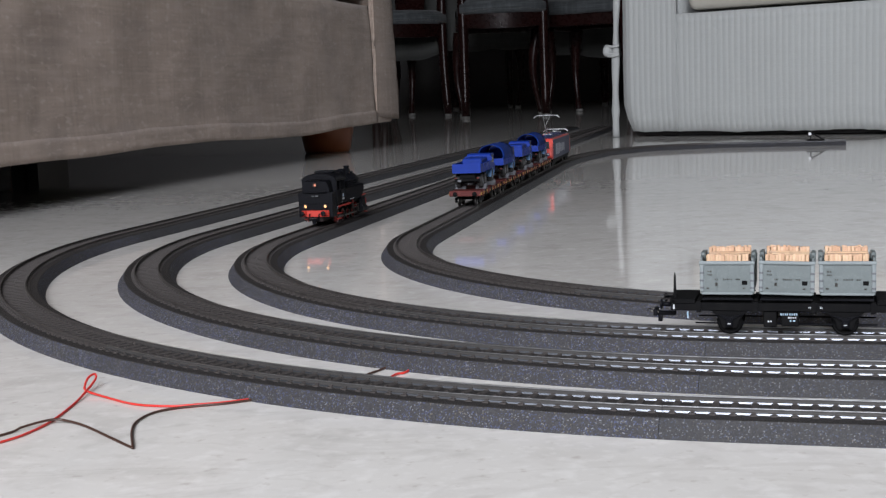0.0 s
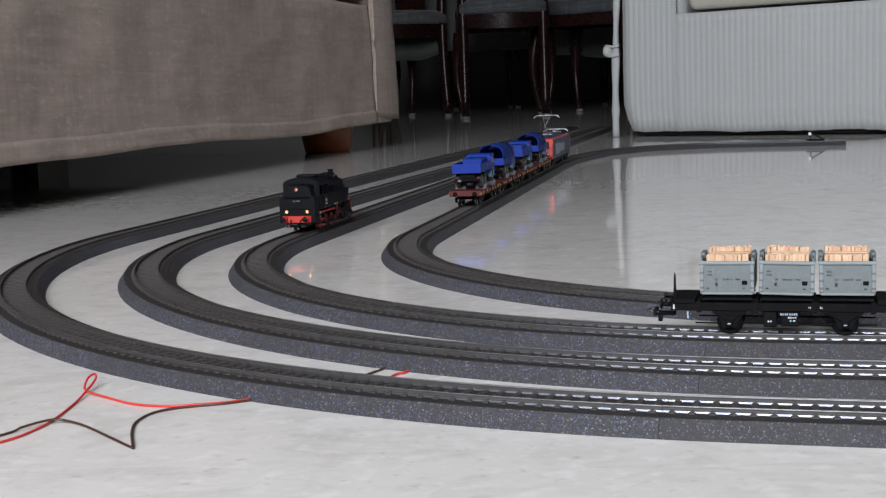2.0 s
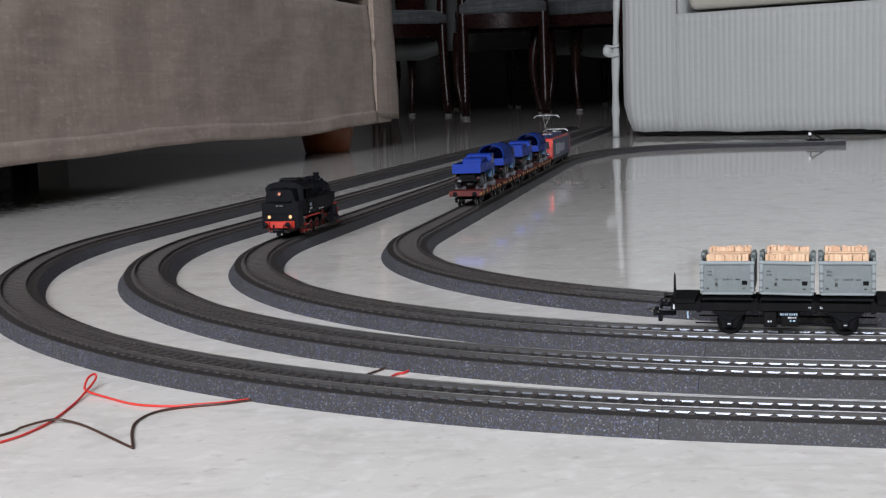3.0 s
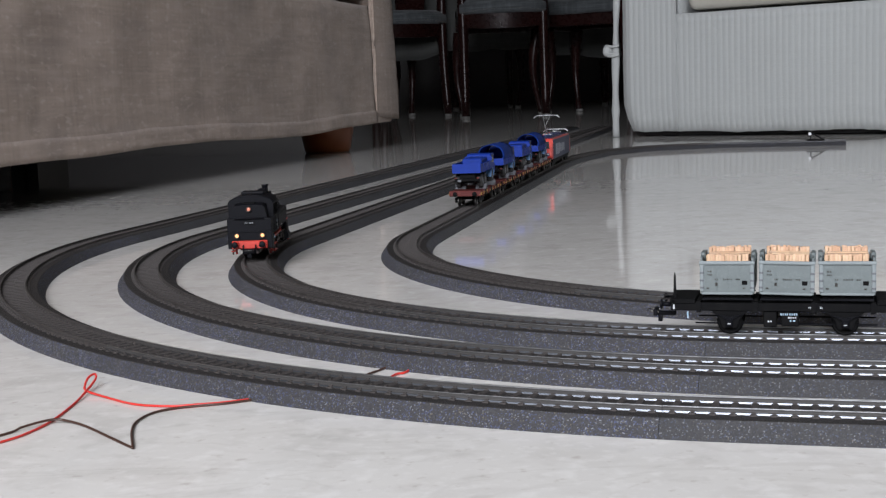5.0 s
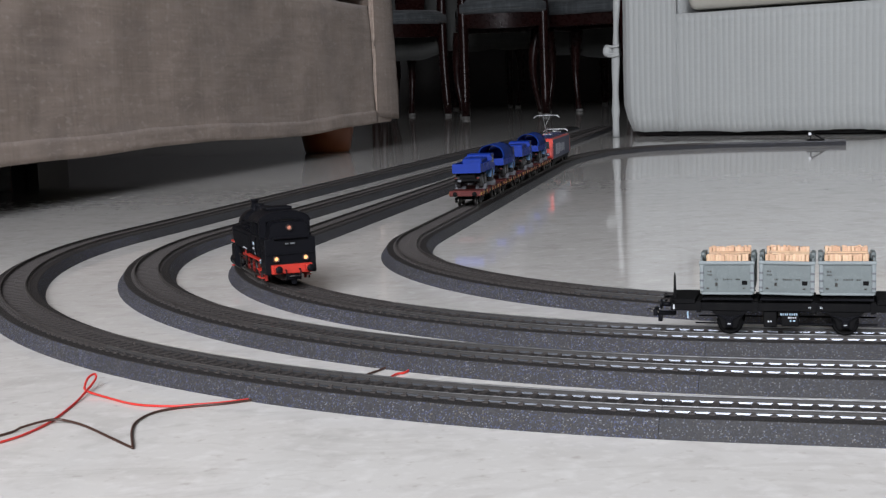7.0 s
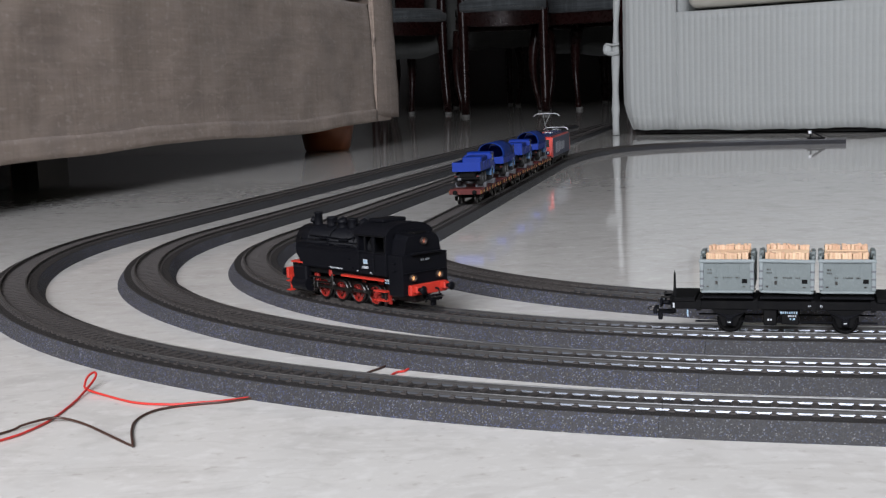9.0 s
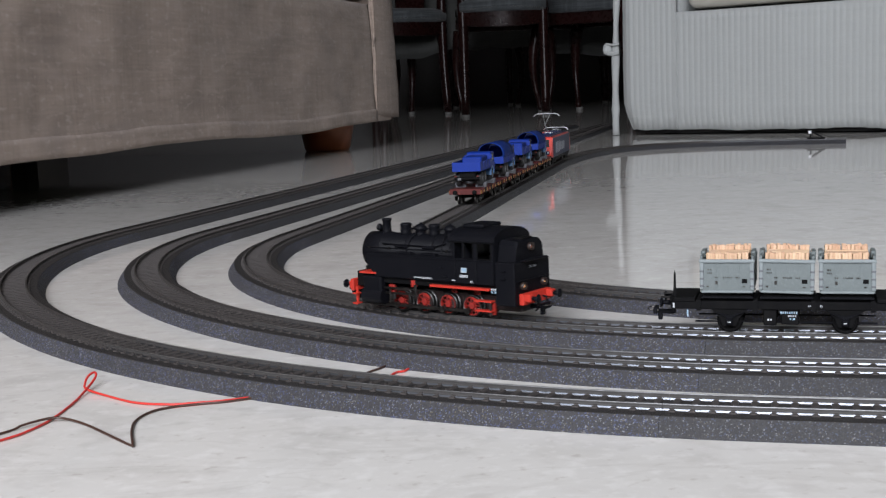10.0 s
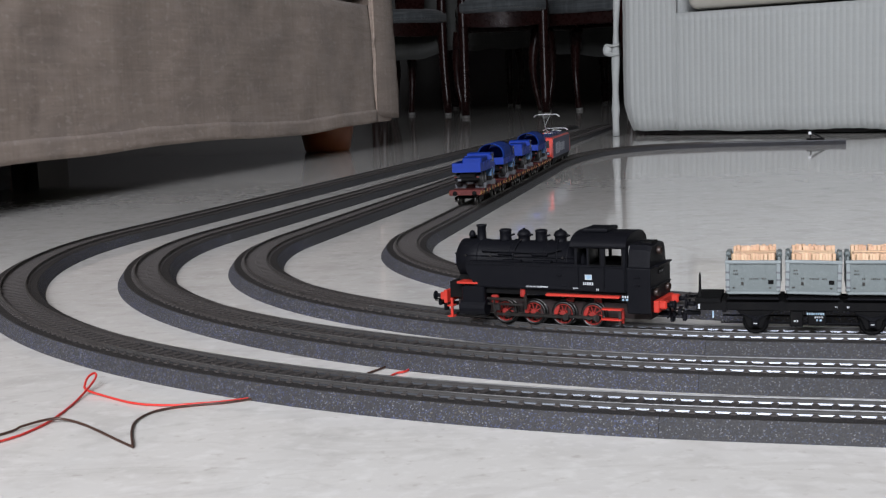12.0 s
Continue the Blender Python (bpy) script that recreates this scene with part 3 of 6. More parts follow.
    for z0, z1 in ((0.2135, 0.207), (0.196, 0.1895), (0.1905, 0.1865)):
        part("tie_band", sweep(bmesh.new(), spline([along(F, FD, -0.012, z0, 0.009), along(F, FD, 0.003, (z0 + z1) / 2 + 0.001, 0.011), along(F, FD, 0.018, z1 + 0.006, 0.008)], 5), 0.0032), M_WHITE, sofa, smooth=True)
    return sofa


def dining_chair():
    """A chair at the origin with its back posts at y = 0, facing +y."""
    ch = thing("dining_chair", Matrix(), "dark polished mahogany dining chair with grey-green upholstered seat", "chair", "chairs round the dining table")
    W = 0.165
    for sx in (-1, 1):
        secs = []
        for i in range(15):
            z = 0.012 + 0.95 * i / 14
            y = -0.035 * (1 - min(1, z / 0.42)) ** 2 - 0.10 * max(0, z - 0.45) ** 1.3
            r = 0.0185 + 0.004 * math.exp(-((z - 0.42) / 0.12) ** 2)
            secs.append([Vector((sx * W + r * cos(2 * pi * k / 10), y + r * 1.2 * sin(2 * pi * k / 10), z)) for k in range(10)])
        leg = part("back_leg", loft(bmesh.new(), secs), M_WOOD, ch, smooth=True)
        part("glide", lathe(bmesh.new(), [(0.015, 0), (0.017, 0.003), (0.017, 0.011), (0.013, 0.0135)], Matrix.Translation((sx * W, -0.034, 0)), 12), M_CASTER, leg, "pale plastic floor glide", True)
        secs = []
        for i in range(19):
            f = i / 18
            z = 0.012 + 0.36 * f
            bow = 0.026 * sin(f * pi * 1.15 - 0.35) - 0.003
            r = 0.011 + 0.019 * f ** 1.6 + (0.006 * (1 - f / 0.12) if f < 0.12 else 0)
            secs.append([Vector((sx * (0.196 + bow * 0.7) + r * cos(2 * pi * k / 10), 0.40 + bow * 0.7 + r * sin(2 * pi * k / 10), z)) for k in range(10)])
        leg = part("cabriole_leg", loft(bmesh.new(), secs), M_WOOD, ch, "curved polished front leg", True)
        part("glide", lathe(bmesh.new(), [(0.015, 0), (0.017, 0.003), (0.017, 0.011), (0.013, 0.0135)], Matrix.Translation((sx * 0.188, 0.388, 0)), 12), M_CASTER, leg, "pale plastic floor glide", True)
    bm = bmesh.new()
    n = 20
    rows = []
    for i in range(n + 1):
        f = i / n * 2 - 1
        rows.append([(f * (W + 0.012), -0.004 - 0.045 * (1 - f * f), 0.366 + 0.010 * f * f), (f * (W + 0.012), -0.010 - 0.045 * (1 - f * f), 0.422 + 0.014 * (1 - f * f))])
    part("back_rail", sheet(bm, rows, Vector((0, 0.025, 0))), M_WOOD, ch)
    for sx in (-1, 1):
        bm = bmesh.new()
        box(bm, -0.012, 0.012, 0.0, 0.38, 0.375, 0.425, 0.004)
        bmesh.ops.transform(bm, matrix=Matrix.Translation((sx * (W + 0.004), 0.012, 0)) @ Matrix.Rotation(-sx * 0.08, 4, "Z"), verts=bm.verts)
        part("side_rail", bm, M_WOOD, ch)
    part("front_rail", box(bmesh.new(), -0.18, 0.18, 0.385, 0.415, 0.365, 0.425, 0.006), M_WOOD, ch)
    bm = bmesh.new()
    secs = []
    for i, (z, g) in enumerate(((0.427, 0.0), (0.437, 0.008), (0.462, 0.008), (0.482, -0.004), (0.492, -0.04))):
        secs.append([(x * (1 + g * 4), y, z) for x, y in ((-0.172, -0.02 - g), (-0.09, -0.048 - g), (0.0, -0.060 - g), (0.09, -0.048 - g), (0.172, -0.02 - g), (0.205, 0.40 + g), (0.0, 0.425 + g), (-0.205, 0.40 + g))])
    loft(bm, [[Vector(p) for p in s] for s in secs])
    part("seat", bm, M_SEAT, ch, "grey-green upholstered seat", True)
    # Beads added to stand for the frayed, scalloped lower edge of the seat cloth.
    bm = bmesh.new()
    for i in range(41):
        f = i / 20 - 1
        bmesh.ops.create_icosphere(bm, subdivisions=1, radius=0.0024, matrix=Matrix.Translation((f * 0.172, -0.030 - 0.034 * (1 - f * f), 0.431 + 0.014 * (1 - f * f) + 0.002 * (i % 2))))
    part("scalloped_edge", bm, M_SEATEDGE, ch, "row of pale beads for the scalloped edge of the seat cloth")
    part("crest_rail", box(bmesh.new(), -0.19, 0.19, -0.085, -0.055, 0.90, 0.985, 0.012, seg=3), M_WOOD, ch, smooth=True)
    bm = bmesh.new()
    secs = []
    for i in range(9):
        z = 0.43 + 0.49 * i / 8
        w = 0.05 + 0.025 * sin(i * 0.9)
        y = -0.10 * max(0, z - 0.45) ** 1.3 - 0.008
        secs.append([(-w, y, z), (w, y, z), (w, y + 0.012, z), (-w, y + 0.012, z)])
    part("splat", loft(bm, [[Vector(p) for p in s] for s in secs]), M_WOOD, ch)
    return ch


def dining_area():
    first = dining_chair()
    first.matrix_world = pose(0.283, 5.36, 0, 0, 0, -3)
    for m in (pose(-0.112, 5.98, 0, 0, 0, 28), pose(0.888, 5.62, 0, 0, 0, 58), pose(-0.62, 6.6, 0, 0, 0, -90), pose(0.30, 8.2, 0, 0, 0, 180)):
        copy_thing(first, m)
    tb = thing("dining_table", pose(0.35, 6.95, 0), "dark mahogany dining table with a low apron", "table")
    part("tabletop", box(bmesh.new(), -0.75, 0.75, -0.78, 0.85, 0.715, 0.745, 0.008, seg=2), M_WOOD, tb)
    for nm, a, b, c, d in (("apron", -0.66, 0.66, -0.70, -0.675), ("apron", -0.66, 0.66, 0.755, 0.78), ("apron", -0.685, -0.66, -0.70, 0.78), ("apron", 0.66, 0.685, -0.70, 0.78)):
        part(nm, box(bmesh.new(), a, b, c, d, 0.62, 0.713, 0.003), M_WOOD, tb)
    for x in (-0.65, 0.65):
        for y in (-0.665, 0.745):
            leg = part("table_leg", lathe(bmesh.new(), [(0.02, 0.012), (0.026, 0.05), (0.022, 0.12), (0.032, 0.30), (0.026, 0.42), (0.036, 0.56), (0.038, 0.712)], Matrix.Translation((x, y, 0)), 14), M_WOOD, tb, smooth=True)
            part("glide", lathe(bmesh.new(), [(0.015, 0), (0.018, 0.003), (0.018, 0.010), (0.015, 0.0125)], Matrix.Translation((x, y, 0)), 12), M_CASTER, leg, smooth=True)
    # cloth over the table that hangs low on the near side
    bm = bmesh.new()
    rows = []
    for k in range(15):
        row = []
        for j in range(61):
            x = -0.40 + 1.60 * j / 60
            low = 0.275 + 0.05 * sin(x * 5.0 + 0.4) * 0.6 + 0.018 * noise.noise((x * 8, 0, 0))
            z = 0.752 - (0.752 - low) * max(0, (k - 4) / 10)
            y = 6.158 + (0.6 * (4 - k) / 4 if k < 4 else 0.0) - 0.012 * sin(x * 30 + k * 0.1) * max(0, (k - 4) / 10)
            row.append(Vector((x, y, z)))
        rows.append(row)
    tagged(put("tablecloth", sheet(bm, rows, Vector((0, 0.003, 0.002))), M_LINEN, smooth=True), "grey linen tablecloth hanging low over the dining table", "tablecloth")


taupe_sofa()
white_sofa()
dining_area()


# ---- wires on the floor ----
M_REDWIRE = material("red_insulation", (0.50, 0.026, 0.018), 0.4, 0, [(300, 2, 0.4, 0.7, (0.5, 0.03, 0.02), 0.5)])
M_BROWNWIRE = material("brown_insulation", (0.045, 0.020, 0.013), 0.4, 0, [(300, 2, 0.4, 0.7, (0.03, 0.014, 0.01), 0.5)])


def wire(name, ctrl, mat, label):
    bm = sweep(bmesh.new(), spline(ctrl, 10), 0.00054, 8)
    tagged(put(name, bm, mat, smooth=True), label, "wire", "wires of the track feed")


Z = 0.0007
wire("feeder_wire", [(-0.205, 0.440, Z), (-0.1736, 0.4827, Z), (-0.1668, 0.4957, Z), (-0.1628, 0.5125, Z), (-0.1615, 0.5408, Z), (-0.1612, 0.562, 0.002), (-0.1604, 0.5735, 0.0045), (-0.1612, 0.5755, 0.0062),
                     (-0.1630, 0.572, 0.0056), (-0.1632, 0.566, 0.0035), (-0.1612, 0.561, 0.0018), (-0.1496, 0.5511, Z), (-0.1337, 0.5364, Z), (-0.1181, 0.5310, Z), (-0.1064, 0.5321, Z), (-0.0947, 0.5342, Z), (-0.080, 0.5400, Z)],
     M_REDWIRE, "thin red insulated wire with a small loop")
wire("feeder_wire", [(-0.21, 0.452, Z), (-0.177, 0.4930, Z), (-0.1711, 0.5023, 0.0014), (-0.1620, 0.5095, 0.0021), (-0.1551, 0.5096, 0.0014), (-0.1447, 0.5010, Z), (-0.1296, 0.4813, Z), (-0.1200, 0.4690, Z), (-0.1193, 0.4697, Z),
                     (-0.1244, 0.4896, Z), (-0.1265, 0.5053, Z), (-0.1237, 0.5185, Z), (-0.1171, 0.5255, Z), (-0.1060, 0.5295, Z), (-0.0940, 0.5322, Z), (-0.080, 0.5385, Z)],
     M_BROWNWIRE, "thin brown insulated wire with a sharp kink")
wire("feeder_wire", [(-0.0450, 0.560, Z), (-0.0369, 0.5776, Z), (-0.0301, 0.5884, Z), (-0.026, 0.600, Z)], M_BROWNWIRE, "thin brown wire passing under the track")
wire("feeder_wire", [(-0.0290, 0.560, Z), (-0.0239, 0.5753, Z), (-0.0195, 0.5790, Z), (-0.0150, 0.592, Z)], M_REDWIRE, "thin red wire passing under the track")


# ---- model vehicles; x is the way towards the front of the loops, z counts from the rail ----
M_BLACK = material("satin_black_plastic", (0.0038, 0.0040, 0.0056), 0.50, 0, [(120, 4, 0.45, 0.75, (0.005, 0.005, 0.0064), 0.6)], bump=0.12, rough_var=0.08, bump_scale=1400, spec=0.09)
M_DULLBLACK = material("dull_black_plastic", (0.004, 0.004, 0.0044), 0.6, 0, [(150, 4, 0.45, 0.75, (0.008, 0.0078, 0.0075), 0.6)], rough_var=0.08, bump_scale=2000, spec=0.06)
M_RED = material("signal_red_plastic", (0.42, 0.025, 0.013), 0.5, 0, [(400, 4, 0.45, 0.75, (0.34, 0.020, 0.011), 0.6)])
# Dirty red, its colour also taken far down for the shade behind the wheels.
M_REDDARK = material("dirty_shaded_red", (0.014, 0.0045, 0.0042), 0.6, 0, [(160, 4, 0.4, 0.7, (0.010, 0.005, 0.0045), 0.8)])
# Signal red lowered in colour for the shading among spokes and brackets.
M_WHEELRED = material("shaded_wheel_red", (0.27, 0.016, 0.010), 0.5, 0, [(300, 4, 0.4, 0.7, (0.13, 0.010, 0.008), 0.8)])
M_STEEL = material("blackened_steel", (0.05, 0.048, 0.047), 0.42, 1.0, [(200, 3, 0.45, 0.75, (0.12, 0.12, 0.12), 0.6)])
M_ROD = material("dark_steel_rod", (0.10, 0.095, 0.09), 0.35, 1.0, [(200, 3, 0.45, 0.75, (0.05, 0.05, 0.05), 0.6)])
M_LAMP = material("lit_lamp", (0.95, 0.48, 0.19), 0.3, 0, emit=0.85, rough_var=0)
M_LAMPRING = material("lamp_ring", (0.03, 0.02, 0.017), 0.4, 0.3, [(300, 2, 0.4, 0.7, (0.06, 0.04, 0.03), 0.5)])
M_LAMPDIM = material("dim_lamp", (0.55, 0.20, 0.13), 0.25, 0, emit=0.2, rough_var=0)
M_MARK = material("white_print", (0.42, 0.44, 0.46), 0.5, 0, [(800, 2, 0.5, 0.7, (0.22, 0.23, 0.25), 0.7)])
M_CHOCKPALE = material("dim_print", (0.13, 0.14, 0.15), 0.5, 0, [(800, 2, 0.5, 0.7, (0.07, 0.075, 0.08), 0.7)])
M_MARKBLUE = material("pale_blue_print", (0.22, 0.34, 0.44), 0.5, 0, [(900, 2, 0.5, 0.7, (0.42, 0.45, 0.48), 0.8)])


def wheel(parent, r, spokes, hub_mat, tyre_mat, x, y, axle_z, width=0.0022, label=""):
    """A spoked wheel on the axis y; its tyre is a piece of its own."""
    bm = bmesh.new()
    turn = Matrix.Rotation(radians(90), 4, "X")
    ring = [(r * 0.80, -width * 0.42), (r * 0.80, width * 0.42), (r * 0.72, width * 0.42), (r * 0.72, -width * 0.42), (r * 0.80, -width * 0.42)]
    rings = [[bm.verts.new(turn @ Vector((a * cos(2 * pi * i / 24), a * sin(2 * pi * i / 24), z))) for i in range(24)] for a, z in ring[:4]]
    for a, b in zip(rings, rings[1:] + rings[:1]):
        for i in range(24):
            bm.faces.new((a[i], a[(i + 1) % 24], b[(i + 1) % 24], b[i]))
    if not spokes:
        lathe(bm, [(r * 0.75, -width * 0.25), (r * 0.75, width * 0.25)], turn, 20)
    w = part("wheel", bm, hub_mat, parent, label)
    w.matrix_basis = pose(x, y, axle_z)
    part("hub", lathe(bmesh.new(), [(r * 0.26, -width * 0.55), (r * 0.26, width * 0.55)], turn, 14), hub_mat, w)
    if spokes:
        part("counterweight", box(bmesh.new(), -r * 0.40, r * 0.40, -width * 0.35, width * 0.35, -r * 0.76, -r * 0.45, width * 0.1), hub_mat, w)
        one = tube(bmesh.new(), (r * 0.2, 0, 0), (r * 0.76, 0, 0), r * 0.055, r * 0.045, 6)
        first = part("spoke", one, hub_mat, w)
        for i in range(1, spokes):
            ob = new("spoke", first.data)
            ob.parent, ob.matrix_basis = w, pose(0, 0, 0, 0, 360 * i / spokes, 0)
    sy = 1 if y > 0 else -1
    bm = bmesh.new()
    prof = [(r * 0.79, -width / 2), (r * 1.0, -width / 2), (r * 0.985, width / 2), (r * 0.79, width / 2)]
    flange = [(r * 0.79, 0), (r * 1.10, 0), (r * 1.10, 0.0007), (r * 0.79, 0.0007)]
    for pr in (prof, [(a, (width / 2 + z) * 1.0) if sy > 0 else (a, -(width / 2 + z)) for a, z in flange]):
        rings = [[bm.verts.new(turn @ Vector((a * cos(2 * pi * i / 28), a * sin(2 * pi * i / 28), z))) for i in range(28)] for a, z in pr]
        for a, b in zip(rings, rings[1:] + rings[:1]):
            for i in range(28):
                bm.faces.new((a[i], a[(i + 1) % 28], b[(i + 1) % 28], b[i]))
    bmesh.ops.recalc_face_normals(bm, faces=bm.faces)
    part("tyre", bm, tyre_mat, w, "worn steel tyre", True)
    return w


def buffer_pair(parent, x, dx, y, z, mat):
    for sy in (-1, 1):
        b = part("buffer", tube(bmesh.new(), (x, sy * y, z), (x + dx * 0.8, sy * y, z), 0.0012, 0.0010, 10), mat, parent, smooth=True)
        part("buffer_plate", lathe(bmesh.new(), [(0.0019, 0), (0.0024, 0.0004), (0.0023, 0.0009), (0.0012, 0.0013)], Matrix.Translation((x + dx * 0.75, sy * y, z)) @ Matrix.Rotation(radians(90 if dx > 0 else -90), 4, "Y"), 14), mat, b, smooth=True)


def coupler(parent, x, d, z, mat):
    """A hook-and-loop coupling that reaches out from x in the direction d."""
    bm = bmesh.new()
    box(bm, min(x, x + d * 0.009), max(x, x + d * 0.009), -0.0014, 0.0014, z - 0.001, z + 0.001, 0.0003)
    box(bm, min(x + d * 0.0085, x + d * 0.0105), max(x + d * 0.0085, x + d * 0.0105), -0.0042, 0.0042, z - 0.0008, z + 0.0024, 0.0003)
    box(bm, min(x + d * 0.0065, x + d * 0.0085), max(x + d * 0.0065, x + d * 0.0085), -0.0016, 0.0016, z - 0.004, z - 0.0006, 0.0003)
    c = part("coupling", bm, mat, parent)
    part("coupling_loop", sweep(bmesh.new(), spline([(x + d * 0.008, -0.0034, z + 0.001), (x + d * 0.0125, -0.0034, z + 0.0015), (x + d * 0.0135, 0.0, z + 0.0016), (x + d * 0.0125, 0.0034, z + 0.0015), (x + d * 0.008, 0.0034, z + 0.001)], 6), 0.00035, 6), M_ROD, c)


def bars(parent, x0, x1, z, h, y, n, mat, name="printed_mark"):
    """Unreadable small print as short strokes on a side face at y."""
    bm = bmesh.new()
    rnd = random.Random(int((x0 + 1) * 1e5) + int(z * 1e6))
    w = (x1 - x0) / n
    for i in range(n):
        box(bm, x0 + i * w + w * 0.12, x0 + i * w + w * rnd.uniform(0.55, 0.85), y - 0.00006, y + 0.00006, z - h / 2, z + h / 2)
    return part(name, bm, mat, parent)


def engine_details(L):
    """Pipes, covers, rivet rows and valve gear along the engine's sides."""
    for sy in (-1, 1):
        # feed pipe along the boiler, and its clack box
        pts = [(-0.034, sy * 0.0100, 0.0368), (-0.012, sy * 0.0101, 0.0366), (0.004, sy * 0.0101, 0.0366), (0.012, sy * 0.0094, 0.0385)]
        part("feed_pipe", sweep(bmesh.new(), spline(pts, 6), 0.0004, 6), M_BLACK, L, smooth=True)
        part("sand_pipe", sweep(bmesh.new(), spline([(-0.0135, sy * 0.0034, 0.0430), (-0.0150, sy * 0.0085, 0.0385), (-0.0160, sy * 0.0108, 0.0330)], 6), 0.00035, 6), M_BLACK, L, smooth=True)
        part("sand_pipe", sweep(bmesh.new(), spline([(0.0080, sy * 0.0034, 0.0430), (0.0090, sy * 0.0085, 0.0385), (0.0098, sy * 0.0108, 0.0330)], 6), 0.00035, 6), M_BLACK, L, smooth=True)
        for x in (-0.0440, -0.0290, 0.0130):
            part("rail_knob", tube(bmesh.new(), (x, sy * 0.0092, 0.0345), (x, sy * 0.0108, 0.0345), 0.0006, n=8), M_STEEL, L)
        part("safety_valve", tube(bmesh.new(), (0.0160, sy * 0.0022, 0.0400), (0.0160, sy * 0.0022, 0.0436), 0.0009, 0.0007, 10), M_BLACK, L, smooth=True)
        # rain strip over the cab openings, seams and rivets of the tank side
        part("rain_strip", box(bmesh.new(), 0.0215, 0.0500, sy * 0.0168 - 0.0003, sy * 0.0168 + 0.0003, 0.0411, 0.0416), M_BLACK, L)
        part("window_sill", box(bmesh.new(), 0.0225, 0.0498, sy * 0.0168 - 0.0003, sy * 0.0168 + 0.0003, 0.0312, 0.0317), M_BLACK, L)
        part("tank_seam", box(bmesh.new(), -0.0405, 0.0225, sy * 0.01645 - 0.0002, sy * 0.01645 + 0.0002, 0.0308, 0.0312), M_BLACK, L)
        part("door_seam", box(bmesh.new(), 0.0380, 0.0383, sy * 0.01655 - 0.00015, sy * 0.01655 + 0.00015, 0.0200, 0.0312), M_DULLBLACK, L)
        bm = bmesh.new()
        for i in range(24):
            x = -0.0385 + i * 0.0026
            tube(bm, (x, sy * 0.0162, 0.0200), (x, sy * 0.01652, 0.0200), 0.00022, n=6)
            tube(bm, (x, sy * 0.0162, 0.0298), (x, sy * 0.01652, 0.0298), 0.00022, n=6)
        tagged(part("rivet_rows", bm, M_BLACK, L), kind="stuff")
        for z in (0.0225, 0.0265):
            part("bunker_step", box(bmesh.new(), 0.0545, 0.0575, sy * 0.0162, sy * 0.0171, z, z + 0.0005), M_BLACK, L)
        # valve gear: hanging link, expansion link and radius rod before the red frame
        part("expansion_link", box(bmesh.new(), -0.0085, -0.0066, sy * 0.0140 - 0.0005, sy * 0.0140 + 0.0005, 0.0085, 0.0160, 0.0004), M_ROD, L)
        part("radius_rod", box(bmesh.new(), -0.0300, -0.0075, sy * 0.0146 - 0.0004, sy * 0.0146 + 0.0004, 0.0128, 0.0140, 0.0003), M_ROD, L)
        part("combination_lever", box(bmesh.new(), -0.0262, -0.0252, sy * 0.0146 - 0.0004, sy * 0.0146 + 0.0004, 0.0050, 0.0138, 0.0003), M_ROD, L)
        part("crosshead", box(bmesh.new(), -0.0270, -0.0225, sy * 0.0136 - 0.0008, sy * 0.0136 + 0.0008, 0.0072, 0.0104, 0.0004), M_STEEL, L)
        for x in (0.0155, 0.0312):
            part("spring_hanger", box(bmesh.new(), x - 0.0022, x + 0.0022, sy * 0.0066, sy * 0.0078, 0.0120, 0.0160, 0.0004), M_WHEELRED, L)
        for x in (-0.0160, 0.0000, 0.0157):
            part("brake_shoe", box(bmesh.new(), x - 0.0010, x + 0.0010, sy * 0.0088 - 0.0010, sy * 0.0088 + 0.0010, 0.0040, 0.0095, 0.0004), M_REDDARK, L)
        part("beam_hose", sweep(bmesh.new(), spline([(-0.0570, sy * 0.0045, 0.0125), (-0.0600, sy * 0.0045, 0.0120), (-0.0605, sy * 0.0045, 0.0080), (-0.0590, sy * 0.0045, 0.0060)], 5), 0.0005, 6), M_BLACK, L, smooth=True)
        part("beam_hose", sweep(bmesh.new(), spline([(0.0660, sy * 0.0045, 0.0120), (0.0690, sy * 0.0045, 0.0115), (0.0695, sy * 0.0045, 0.0075), (0.0680, sy * 0.0045, 0.0055)], 5), 0.0005, 6), M_BLACK, L, smooth=True)
    part("generator", tube(bmesh.new(), (-0.0475, 0.0030, 0.0425), (-0.0435, 0.0030, 0.0425), 0.0011, n=10), M_BLACK, L, smooth=True)
    part("door_hinge", box(bmesh.new(), -0.0531, -0.0524, -0.0060, 0.0060, 0.0344, 0.0350), M_BLACK, L)
    part("door_hinge", box(bmesh.new(), -0.0531, -0.0524, -0.0060, 0.0060, 0.0286, 0.0292), M_BLACK, L)


WHEEL_X = (-0.0235, -0.0078, 0.0079, 0.0235)
R_LOCO, CRANK = 0.0063, 0.0028


